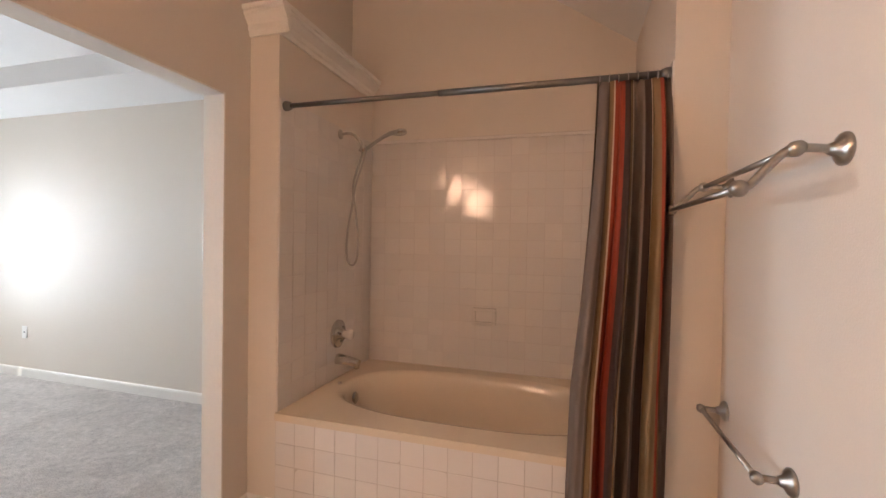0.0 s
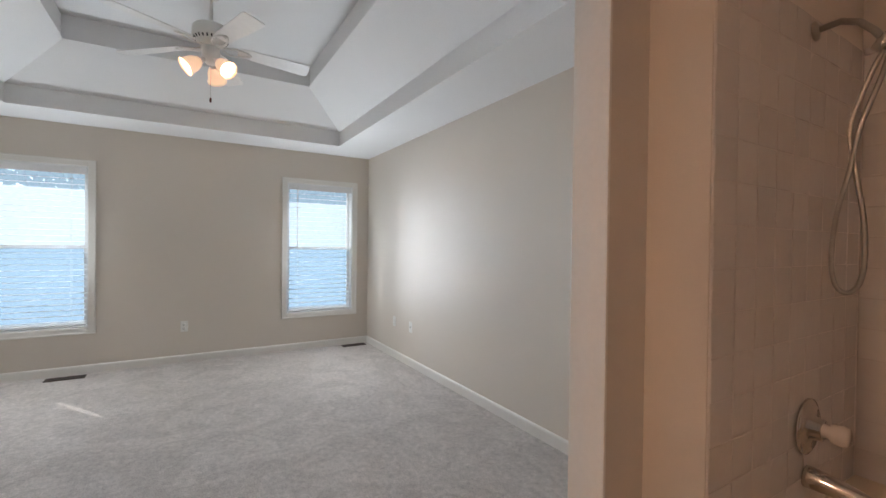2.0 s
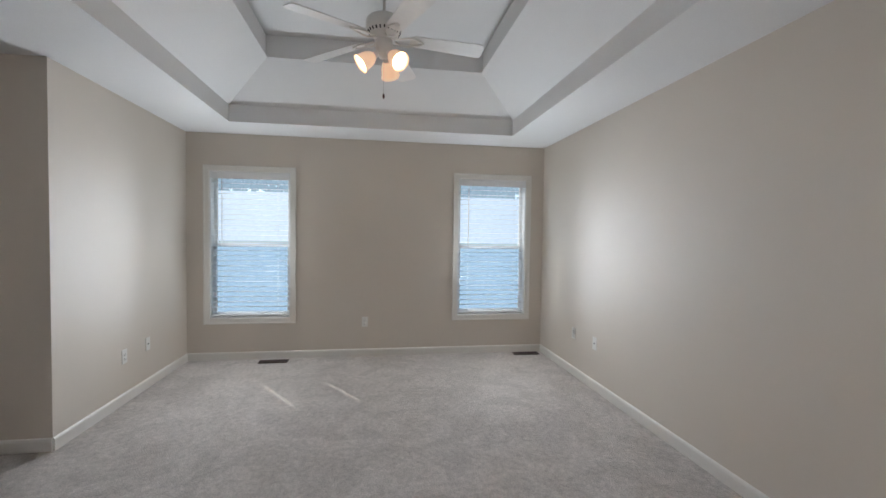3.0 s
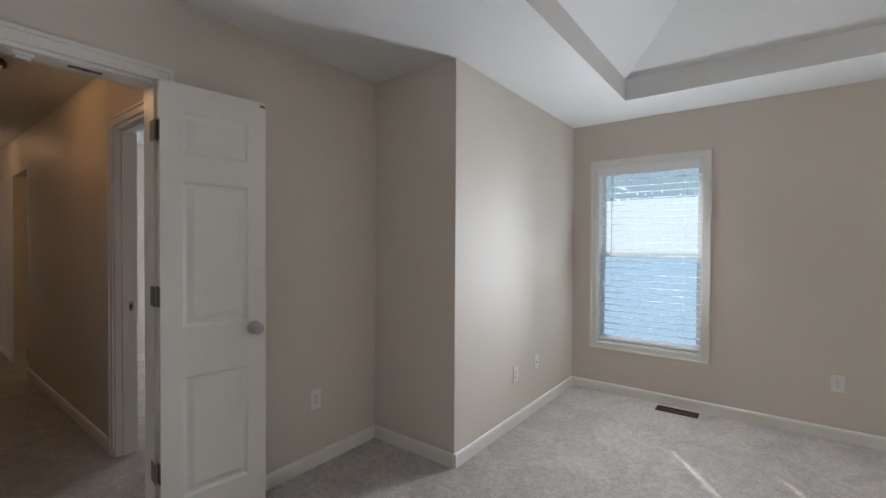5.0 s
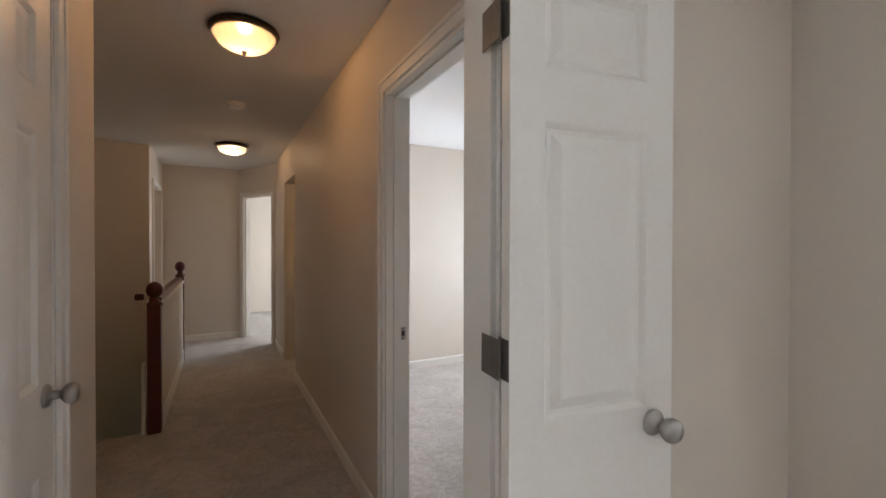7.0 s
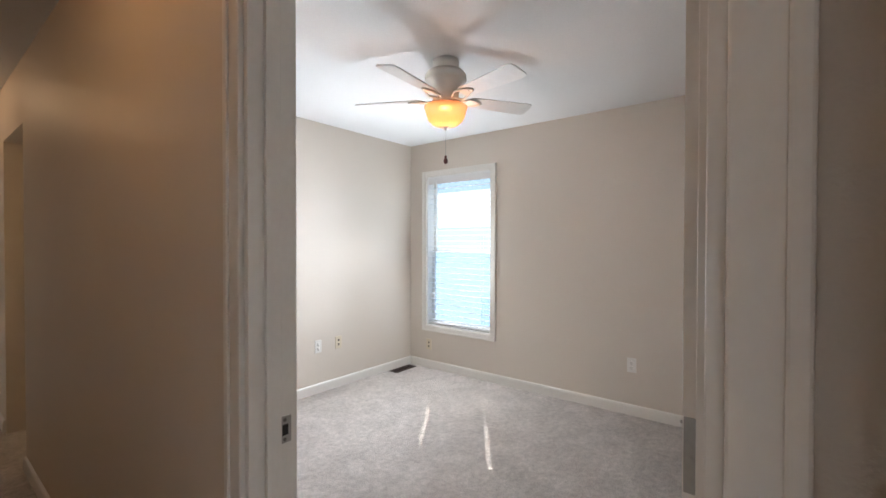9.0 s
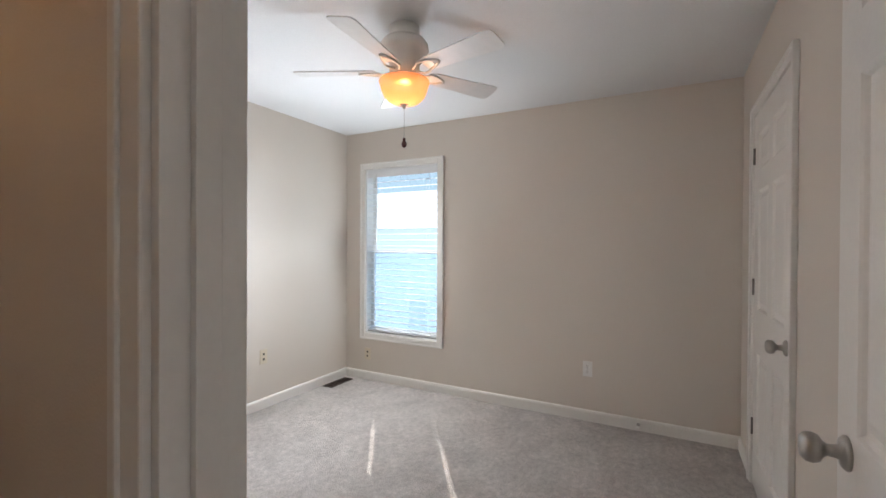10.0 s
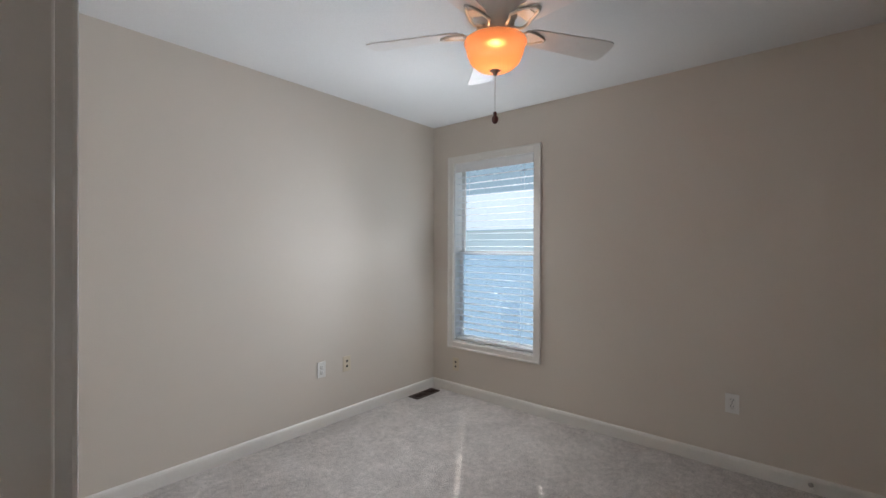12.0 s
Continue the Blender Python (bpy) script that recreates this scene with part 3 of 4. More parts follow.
def window(name, y0, y1, z0, z1):
    root = thing(name, Matrix.Translation((W, 0, 0)), "white double-hung window with painted casing", "window", "", "structure")
    cw = 0.058
    bm = bmesh.new()
    for a, b, c, d in ((y0, y0 + cw, z0, z1), (y1 - cw, y1, z0, z1), (y0 + cw, y1 - cw, z1 - cw, z1), (y0 + cw, y1 - cw, z0, z0 + cw)):
        add_box(bm, 0, 0.016, a, b, c, d, 0.003)
    for a, b, c, d in ((y0 - 0.002, y0 + 0.014, z0 - 0.002, z1 + 0.002), (y1 - 0.014, y1 + 0.002, z0 - 0.002, z1 + 0.002), (y0 + 0.014, y1 - 0.014, z1 - 0.014, z1 + 0.002), (y0 + 0.014, y1 - 0.014, z0 - 0.002, z0 + 0.014)):
        add_box(bm, 0, 0.022, a, b, c, d, 0.003)
    part("window_casing", bm, TRIM, root)
    a, b, c, d = y0 + cw, y1 - cw, z0 + cw, z1 - cw
    bm = bmesh.new()
    for p, q, r, s in ((a - 0.004, a + 0.01, c, d), (b - 0.01, b + 0.004, c, d), (a + 0.01, b - 0.01, d - 0.01, d + 0.004), (a + 0.01, b - 0.01, c - 0.004, c + 0.012)):
        add_box(bm, -0.139, -0.001, p, q, r, s)
    part("window_frame", bm, VINYL, root)
    mid = (c + d) / 2
    for zc, zd, x, nm in ((mid - 0.018, d - 0.01, -0.115, "upper_sash"), (c + 0.012, mid + 0.018, -0.088, "lower_sash")):
        bm = bmesh.new()
        s = 0.036
        p, q = a + 0.01, b - 0.01
        for u, v, e, f in ((p, p + s, zc, zd), (q - s, q, zc, zd), (p + s, q - s, zd - s, zd), (p + s, q - s, zc, zc + s)):
            add_box(bm, x - 0.012, x + 0.012, u, v, e, f, 0.002)
        sash = part(nm, bm, VINYL, root)
        pane = part("pane", box(x - 0.002, x + 0.002, p + s - 0.003, q - s + 0.003, zc + s - 0.003, zd - s + 0.003), GLASS, sash)
        pane.visible_shadow = False
    net = part("insect_screen", box(-0.1335, -0.1325, a + 0.01, b - 0.01, c + 0.012, mid), SCREEN, root)
    return a, b, c, d


SLAT = None


def blind(a, b, c, d, cords):
    """Raised-open horizontal blind that hangs in the window's opening."""
    global SLAT
    root = thing("window_blind", Matrix.Translation((W - 0.036, (a + b) / 2, 0)), "white two-inch slatted blind, lowered with slats open", "window blind", "window blinds")
    half = (b - a) / 2 - 0.014
    part("headrail", box(-0.028, 0.028, -half, half, d - 0.055, d - 0.011, 0.003), BLIND, root)
    part("valance", box(0.029, 0.034, -half, half, d - 0.082, d - 0.012, 0.002), BLIND, root)
    part("bottom_rail", box(-0.025, 0.025, -half, half, c + 0.022, c + 0.040, 0.004), BLIND, root)
    if SLAT is None:
        bm = bmesh.new()
        xs = (-0.025, -0.012, 0.012, 0.025)
        ys = [-half] + [c0 + e for c0 in cords for e in (-0.016, 0.016)] + [half]
        grid = {}
        for s in (1, -1):
            for i, x in enumerate(xs):
                for j, y in enumerate(ys):
                    grid[s, i, j] = bm.verts.new((x, y, 0.0016 - 6.0 * x * x + 0.0011 * s))

        def holed(i, j):
            return not (0 <= i < 3 and 0 <= j < len(ys) - 1) or (i == 1 and j % 2 == 1)

        for i in range(3):
            for j in range(len(ys) - 1):
                if holed(i, j):
                    continue
                for s in (1, -1):
                    bm.faces.new([grid[s, p, q] for p, q in ((i, j), (i + 1, j), (i + 1, j + 1), (i, j + 1))])
                for di, dj, e in ((-1, 0, ((i, j), (i, j + 1))), (1, 0, ((i + 1, j), (i + 1, j + 1))), (0, -1, ((i, j), (i + 1, j))), (0, 1, ((i, j + 1), (i + 1, j + 1)))):
                    if holed(i + di, j + dj):
                        bm.faces.new((grid[1, e[0][0], e[0][1]], grid[1, e[1][0], e[1][1]], grid[-1, e[1][0], e[1][1]], grid[-1, e[0][0], e[0][1]]))
        SLAT = (to_mesh("slat", bm, SLATS), half)
    n = int((d - c - 0.13) / 0.054)
    for k in range(n):
        s = new("slat", SLAT[0])
        s.parent = root
        z = c + 0.066 + k * (d - c - 0.135) / (n - 1)
        s.matrix_local = pose(0, random.uniform(-0.001, 0.001), z, random.uniform(-0.08, 0.08), 2 + random.uniform(-1.0, 1.0), 0) @ Matrix.Diagonal((1, half / SLAT[1], 1, 1))
    for y in cords:
        bm = tube([(0.027, y, c + 0.03), (0.027, y, d - 0.05)], 0.0009, 5)
        add_tube(bm, [(-0.027, y, c + 0.03), (-0.027, y, d - 0.05)], 0.0009, 5)
        part("ladder_cord", bm, BLIND, root)
    part("tilt_wand", tube([(0.034, -half + 0.11, d - 0.05), (0.036, -half + 0.11, d - 0.80)], 0.004, 8), VINYL, root, "thin clear tilt wand")
    return root


for k, spec in enumerate(WINDOWS):
    opening = window("window_%d" % (k + 1), *spec)
    blind(*opening, (-0.28, 0.28))

# ---- bedroom fan ----


def blade_mesh(length, w0, w1, thick=0.006):
    pts = [(0.0, -w0 * 0.42), (0.03, -w0 / 2), (length - 0.035, -w1 / 2), (length - 0.008, -w1 / 2 + 0.008), (length, -w1 / 2 + 0.028), (length, w1 / 2 - 0.028), (length - 0.008, w1 / 2 - 0.008), (length - 0.035, w1 / 2), (0.03, w0 / 2), (0.0, w0 * 0.42)]
    bm = bmesh.new()
    lo = [bm.verts.new((x, y, -thick / 2)) for x, y in pts]
    hi = [bm.verts.new((x, y, thick / 2)) for x, y in pts]
    for k in range(len(pts)):
        j = (k + 1) % len(pts)
        bm.faces.new((lo[k], lo[j], hi[j], hi[k]))
    bm.faces.new(lo[::-1])
    bm.faces.new(hi)
    return bm


def fan_blades(root, z, phase, r0, length, w0, w1, droop=0.0):
    for k in range(5):
        m = Matrix.Rotation(radians(phase + 72 * k), 4, "Z") @ Matrix.Translation((r0, 0, z)) @ Matrix.Rotation(radians(droop), 4, "Y") @ Matrix.Rotation(radians(-12), 4, "X")
        bm = blade_mesh(length, w0, w1)
        bm.transform(m)
        b = part("blade", bm, BLADE, root)
        bm = bmesh.new()
        for s in (-1, 1):
            add_tube(bm, [(-r0 + 0.075, s * 0.012, -0.012), (-r0 + 0.115, s * 0.035, -0.020), (-0.02, s * 0.045, -0.012), (0.03, s * 0.030, -0.007), (0.07, s * 0.014, -0.007), (0.085, 0, -0.007)], 0.0065, 8)
        add_box(bm, -0.005, 0.05, -0.03, 0.03, -0.0075, -0.0035, 0.001)
        bm.transform(m)
        part("blade_iron", bm, FANWHITE, b)


fan = thing("ceiling_fan", Matrix.Translation((-3.95, 1.02, 0)), "white five-blade ceiling fan with three lit tulip lamps", "ceiling fan")
part("canopy", lathe([(0.0, 3.088), (0.065, 3.088), (0.062, 3.06), (0.035, 3.03), (0.014, 3.02), (0, 3.02)]), FANWHITE, fan)
part("downrod", tube([(0, 0, 3.03), (0, 0, 2.83)], 0.011), FANWHITE, fan)
part("motor_housing", lathe([(0, 2.845), (0.05, 2.845), (0.105, 2.835), (0.118, 2.82), (0.120, 2.765), (0.112, 2.752), (0.095, 2.725), (0.06, 2.70), (0.055, 2.69), (0, 2.69)], 40), FANWHITE, fan)
bm = bmesh.new()
for k in range(24):
    a = radians(15 * k)
    m = Matrix.Rotation(a, 4, "Z") @ Matrix.Translation((0.1045, 0, 2.7385)) @ Matrix.Rotation(radians(33), 4, "Y")
    q = bmesh.ops.create_cube(bm, size=1, matrix=m @ Matrix.Diagonal((0.004, 0.009, 0.020, 1)))
part("vent_slots", bm, DARK, fan, "dark vent slots round the motor")
part("switch_housing", lathe([(0, 2.69), (0.058, 2.69), (0.058, 2.64), (0.052, 2.615), (0.045, 2.60), (0.03, 2.575), (0, 2.57)], 32), FANWHITE, fan)
fan_blades(fan, 2.700, 18, 0.18, 0.50, 0.11, 0.145, 3.5)
for k in range(3):
    m = Matrix.Rotation(radians(42 + 120 * k), 4, "Z") @ Matrix.Translation((0.045, 0, 2.600)) @ Matrix.Rotation(radians(128), 4, "Y")
    arm = part("lamp_arm", lathe([(0, -0.02), (0.016, -0.02), (0.022, 0.015), (0.026, 0.035), (0, 0.035)], 20, m), FANWHITE, fan)
    part("tulip_shade", lathe([(0.024, 0.03), (0.036, 0.045), (0.050, 0.075), (0.054, 0.105), (0.058, 0.128), (0.066, 0.145), (0.063, 0.145), (0.054, 0.127), (0.050, 0.105), (0.046, 0.075), (0.033, 0.049), (0.022, 0.036)], 28, m), TULIP, arm, "glowing frosted tulip glass")
    part("light_bulb", lathe([(0, 0.03), (0.012, 0.035), (0.014, 0.06), (0.026, 0.085), (0.029, 0.10), (0.024, 0.118), (0, 0.128)], 20, m), FILAMENT, arm)
part("pull_chain", tube([(0.0, 0, 2.575), (0, 0, 2.335)], 0.0012, 6), NICKEL, fan)
part("pull_knob", lathe([(0, 2.34), (0.006, 2.335), (0.008, 2.32), (0.006, 2.305), (0, 2.30)], 14), WOOD, fan)

# ---- second bedroom fan ----
fan = thing("ceiling_fan", Matrix.Translation((-4.36, -3.45, 0)), "white five-blade hugger ceiling fan with lit amber bowl", "ceiling fan")
part("canopy", lathe([(0, 2.439), (0.078, 2.439), (0.078, 2.40), (0.074, 2.385), (0.06, 2.375), (0, 2.375)], 36), FANWHITE, fan)
part("motor_housing", lathe([(0, 2.385), (0.07, 2.385), (0.105, 2.372), (0.122, 2.350), (0.125, 2.325), (0.118, 2.312), (0.092, 2.305), (0.092, 2.270), (0.078, 2.255), (0.078, 2.195), (0, 2.195)], 40), FANWHITE, fan)
fan_blades(fan, 2.215, 6, 0.15, 0.42, 0.10, 0.135)
part("light_fitter", lathe([(0, 2.198), (0.06, 2.198), (0.064, 2.18), (0.055, 2.162), (0, 2.162)], 36), FANWHITE, fan)
part("glass_bowl", lathe([(0.128, 2.1666), (0.130, 2.1605), (0.122, 2.1415), (0.116, 2.1149), (0.102, 2.0845), (0.076, 2.0602), (0.040, 2.0480), (0, 2.0450), (0, 2.0480), (0.038, 2.0511), (0.073, 2.0632), (0.099, 2.0868), (0.112, 2.1164), (0.118, 2.1423), (0.125, 2.1620)], 44), BOWL, fan, "glowing amber glass bowl")
part("finial", lathe([(0, 2.051), (0.024, 2.049), (0.022, 2.045), (0.011, 2.042), (0.008, 2.028), (0, 2.024)], 20), NICKEL, fan)
part("pull_chain", tube([(0, 0, 2.028), (0, 0, 1.872)], 0.0014, 6), NICKEL, fan)
part("pull_knob", lathe([(0, 1.880), (0.007, 1.876), (0.008, 1.868), (0.006, 1.862), (0.012, 1.856), (0.014, 1.846), (0.012, 1.836), (0.005, 1.828), (0, 1.826)], 18), WOOD, fan, "turned wooden pull knob")

# ---- hall ----


def flush_lamp(x, y, glass, label):
    root = thing("ceiling_light", Matrix.Translation((x, y, H)), label, "ceiling light", "hall ceiling lights")
    part("rim", lathe([(0, -0.001), (0.135, -0.001), (0.160, -0.010), (0.166, -0.022), (0.160, -0.034), (0.146, -0.042), (0.140, -0.036), (0, -0.03)], 44), BRONZE, root, "dark bronze rim")
    part("glass_dome", lathe([(0.145, -0.036), (0.138, -0.060), (0.118, -0.085), (0.085, -0.104), (0.045, -0.115), (0, -0.119)], 44), glass, root, "glowing alabaster glass dome")
    part("finial", lathe([(0, -0.116), (0.014, -0.118), (0.012, -0.126), (0.006, -0.132), (0.008, -0.140), (0, -0.146)], 18), BRONZE, root)


flush_lamp(-2.225, -3.27, BULB_HALL, "bronze-rimmed flush ceiling lamp, lit amber")
flush_lamp(-2.245, -6.08, BULB_HALL_FAR, "bronze-rimmed flush ceiling lamp, lit warm white")
smoke = thing("smoke_detector", Matrix.Translation((-2.235, -4.56, H)), "round white smoke detector on the hall ceiling", "smoke detector")
part("base", lathe([(0, -0.001), (0.068, -0.001), (0.068, -0.012), (0, -0.012)], 32), PLASTIC, smoke)
part("cover", lathe([(0.060, -0.012), (0.058, -0.030), (0.045, -0.038), (0, -0.040)], 32), PLASTIC, smoke)


def newel(x, y, label, h=1.0):
    root = thing("newel_post", Matrix.Translation((x, y, 0)), label, "newel post", "newel posts")
    part("shaft", box(-0.042, 0.042, -0.042, 0.042, 0.0, h - 0.09, 0.004), WOOD, root)
    part("neck", lathe([(0.05, h - 0.09), (0.052, h - 0.075), (0.036, h - 0.06), (0.028, h - 0.045), (0.034, h - 0.03), (0, h - 0.03)], 28), WOOD, root)
    part("ball_cap", lathe([(0.020, h - 0.035), (0.046, h - 0.010), (0.054, h + 0.022), (0.046, h + 0.055), (0.022, h + 0.078), (0, h + 0.084)], 28), WOOD, root)


newel(-1.70, -4.56, "dark red stained newel post beside the stairs")
newel(-1.715, -6.69, "dark red stained newel post at the end of the rail", 1.07)
rail = thing("handrail", Matrix(), "dark red stained cap rail on the stair knee wall", "handrail")
part("rail", prism([(-1.735, 0.935), (-1.665, 0.935), (-1.66, 0.955), (-1.675, 0.972), (-1.725, 0.972), (-1.74, 0.955)], -6.65, -4.60, Matrix(((0, 1, 0, 0), (1, 0, 0, 0), (0, 0, 1, 0), (0, 0, 0, 1)))), WOOD, rail)
part("rail_return", box(-1.64, -1.585, -4.59, -4.53, 0.955, 1.0, 0.008), WOOD, rail)
solid("wall_stair_knee", box(-1.745, -1.655, -6.65, -4.60, -3.0, 0.935), PAINT, "beige half wall along the stairwell", "wall")
bm = box(-1.752, -1.745, -6.648, -4.602, 0.0, 0.14, 0.002)
add_box(bm, -1.757, -1.643, -6.648, -4.602, 0.905, 0.9335, 0.003)
solid("trim_stair_knee", bm, TRIM, "white skirting and cap trim on the half wall", "trim")
for k in range(7):
    y = -4.57 - 0.26 * k
    z = -0.185 * (k + 1)
    tread = thing("stair_step", Matrix.Translation((-1.15, y, z)), "carpeted stair step going down", "step", "stair steps")
    part("tread", box(-0.495, 0.49, -0.28, 0.0, -0.16, 0.0, 0.012), CARPET, tread)
solid("trim_landing_edge", box(-1.645, -1.62, -4.60, -4.545, -0.1, 0.50, 0.004), TRIM, "white stair skirt end", "trim")

# ---- outlets, plates, registers, stops ----


def outlet(x, y, z, out, label="white duplex wall outlet", kind="duplex"):
    root = thing("wall_outlet" if kind == "duplex" else "wall_plate", facing(x, y, out) @ Matrix.Translation((0, 0, z)), label, "outlet" if kind == "duplex" else "wall plate", "wall outlets")
    mat = BRASS if kind == "phone" else PLASTIC
    part("cover_plate", box(-0.035, 0.035, -0.0055, -0.0005, -0.0575, 0.0575, 0.0022), mat, root)
    if kind == "duplex":
        for s in (-1, 1):
            bm = lathe([(0, 0.0075), (0.0155, 0.0075), (0.017, 0.005)], 20, Matrix.Translation((0, 0, s * 0.0195)) @ Matrix.Rotation(radians(90), 4, "X"))
            r = part("receptacle", bm, mat, root)
            bm = box(-0.0075, -0.005, -0.0082, -0.0074, s * 0.0195 + 0.001, s * 0.0195 + 0.009)
            add_box(bm, 0.005, 0.0075, -0.0082, -0.0074, s * 0.0195 + 0.001, s * 0.0195 + 0.008)
            add_box(bm, -0.002, 0.002, -0.0082, -0.0074, s * 0.0195 - 0.009, s * 0.0195 - 0.005)
            part("slots", bm, DARK, r)
        part("screw", lathe([(0, 0.0068), (0.003, 0.006)], 10, Matrix.Rotation(radians(90), 4, "X")), NICKEL, root)
    elif kind == "jack":
        part("jack", box(-0.006, 0.006, -0.0075, -0.005, -0.006, 0.006), DARK, root)
    elif kind == "phone":
        for s in (-1, 1):
            part("jack", box(-0.008, 0.008, -0.0075, -0.005, s * 0.02 - 0.008, s * 0.02 + 0.008), DARK, root)
    return root


outlet(-2.268, 2.955, 0.44, "-y")
outlet(-4.60, 2.955, 0.42, "-y", "white wall plate with a cable jack", "jack")
outlet(-5.018, 2.955, 0.42, "-y")
outlet(W, 0.86, 0.392, "+x")
outlet(-4.752, -1.012, 0.378, "+y")
outlet(-5.108, -1.012, 0.390, "+y", "white wall plate with a cable jack", "jack")
outlet(-3.49, -1.69, 0.403, "+y")
outlet(-4.665, -5.145, 0.42, "+y")
outlet(-4.89, -5.145, 0.42, "+y", "ivory telephone plate with two jacks", "phone")
outlet(W, -2.785, 0.395, "+x")
outlet(W, -4.873, 0.255, "+x", "white wall plate with a cable jack", "phone")


def register(x, y, turn):
    root = thing("floor_register", Matrix.Translation((x, y, 0)) @ Matrix.Rotation(radians(turn), 4, "Z"), "dark brown metal floor register in the carpet", "floor vent", "floor registers")
    bm = bmesh.new()
    for a, b, c, d in ((-0.15, 0.15, -0.055, -0.040), (-0.15, 0.15, 0.040, 0.055), (-0.15, -0.135, -0.040, 0.040), (0.135, 0.15, -0.040, 0.040), (-0.006, 0.006, -0.040, 0.040)):
        add_box(bm, a, b, c, d, 0.0, 0.007, 0.001)
    part("frame", bm, REGISTER, root)
    part("duct", box(-0.135, 0.135, -0.04, 0.04, 0.0005, 0.0015), DARK, root)
    for k in range(22):
        x0 = -0.128 + k * 0.0119
        if abs(x0) > 0.009:
            part("louvre", box(x0 - 0.0025, x0 + 0.0025, -0.04, 0.04, 0.0016, 0.0055), REGISTER, root)


register(-5.775, -0.10, 90)
register(-5.80, 2.74, 90)
register(-5.68, -5.055, 0)
stop = thing("door_stop", Matrix.Translation((W + 0.013, -2.43, 0.045)) @ Matrix.Rotation(radians(90), 4, "Y"), "small metal door stop on the baseboard", "door stop")
part("spring", lathe([(0.012, 0), (0.012, 0.004), (0.006, 0.008), (0.006, 0.055), (0, 0.055)], 16), NICKEL, stop)
part("bumper", lathe([(0, 0.055), (0.009, 0.055), (0.010, 0.066), (0.007, 0.070), (0, 0.070)], 16), PLASTIC, stop)

# ---- bathroom ----
LIP = 0.505


def tub_shell():
    """Deck with an oval basin: rings from the deck's rectangle down to the basin's floor."""
    bm = bmesh.new()
    x0, x1, y0, y1 = BX0 + 0.002, BX1 - 0.002, BY0 - 0.012, BY1 - 0.004
    cx, cy = (x0 + x1) / 2, (y0 + y1) / 2 + 0.02
    n = 96

    def rect_point(a):
        c, s = math.cos(a), math.sin(a)
        k = min((x1 - cx) / abs(c) if abs(c) > 1e-6 else 9, ((y1 - cy) if s > 0 else (cy - y0)) / abs(s) if abs(s) > 1e-6 else 9)
        return Vector((cx + k * c, cy + k * s, LIP))

    angles = sorted([2 * math.pi * k / n for k in range(n)] + [math.atan2(y - cy, x - cx) % (2 * math.pi) for x in (x0, x1) for y in (y0, y1)])

    def oval(rx, ry, z, dx=0.0):
        out = []
        for a in angles:
            c, s = math.cos(a), math.sin(a)
            e = 2.6
            r = (abs(c / rx) ** e + abs(s / ry) ** e) ** (-1 / e)
            out.append(Vector((cx + dx + r * c, cy + r * s, z)))
        return out

    rings = [[p + Vector((0, 0, -0.035)) for p in map(rect_point, angles)], [rect_point(a) for a in angles],
             oval(0.755, 0.385, LIP + 0.001), oval(0.735, 0.365, LIP - 0.004), oval(0.715, 0.350, LIP - 0.025), oval(0.69, 0.335, LIP - 0.12),
             oval(0.65, 0.31, LIP - 0.28, -0.01), oval(0.60, 0.275, LIP - 0.36, -0.02), oval(0.50, 0.20, LIP - 0.39, -0.03)]
    vs = [[bm.verts.new(p) for p in r] for r in rings]
    m = len(angles)
    for i, (a, b) in enumerate(zip(vs, vs[1:])):
        for k in range(m):
            f = bm.faces.new((a[k], a[(k + 1) % m], b[(k + 1) % m], b[k]))
            f.smooth = i > 1
    bm.faces.new(vs[-1]).smooth = True
    return bm


tub = thing("bathtub", Matrix(), "almond acrylic garden tub with an oval basin", "bathtub")
part("shell", tub_shell(), TUB, tub)
part("overflow_plate", lathe([(0, 0.010), (0.020, 0.010), (0.030, 0.006), (0.034, 0.0)], 24, Matrix.Translation((-0.878, 2.46, LIP - 0.085)) @ Matrix.Rotation(radians(80), 4, "Y")), CHROME, tub, "round chrome overflow plate")
part("drain_knob", lathe([(0, 0.012), (0.010, 0.010), (0.012, 0.0)], 16, Matrix.Translation((-0.955, 2.42, LIP + 0.001))), CHROME, tub)
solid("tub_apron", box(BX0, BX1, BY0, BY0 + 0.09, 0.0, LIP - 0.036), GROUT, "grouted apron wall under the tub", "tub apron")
apron = bpy.data.objects["tub_apron"]
backing = solid("tile_backing_back", box(BX0, BX1, BY1 - 0.006, BY1 - 0.001, LIP - 0.02, 2.02), GROUT_LIGHT, "white tiled wall behind the tub", "tile wall")
side_backing = solid("tile_backing_side", box(BX0, BX0 + 0.005, BY0 + 0.004, BY1 - 0.006, LIP - 0.02, 2.02), GROUT_LIGHT, "white tiled end wall of the tub", "tile wall")
right_backing = solid("tile_backing_wing", box(BX1 - 0.006, BX1, BY0 + 0.004, BY1 - 0.006, LIP - 0.02, 2.02), TILE, "white tiled end wall of the tub", "tile wall")

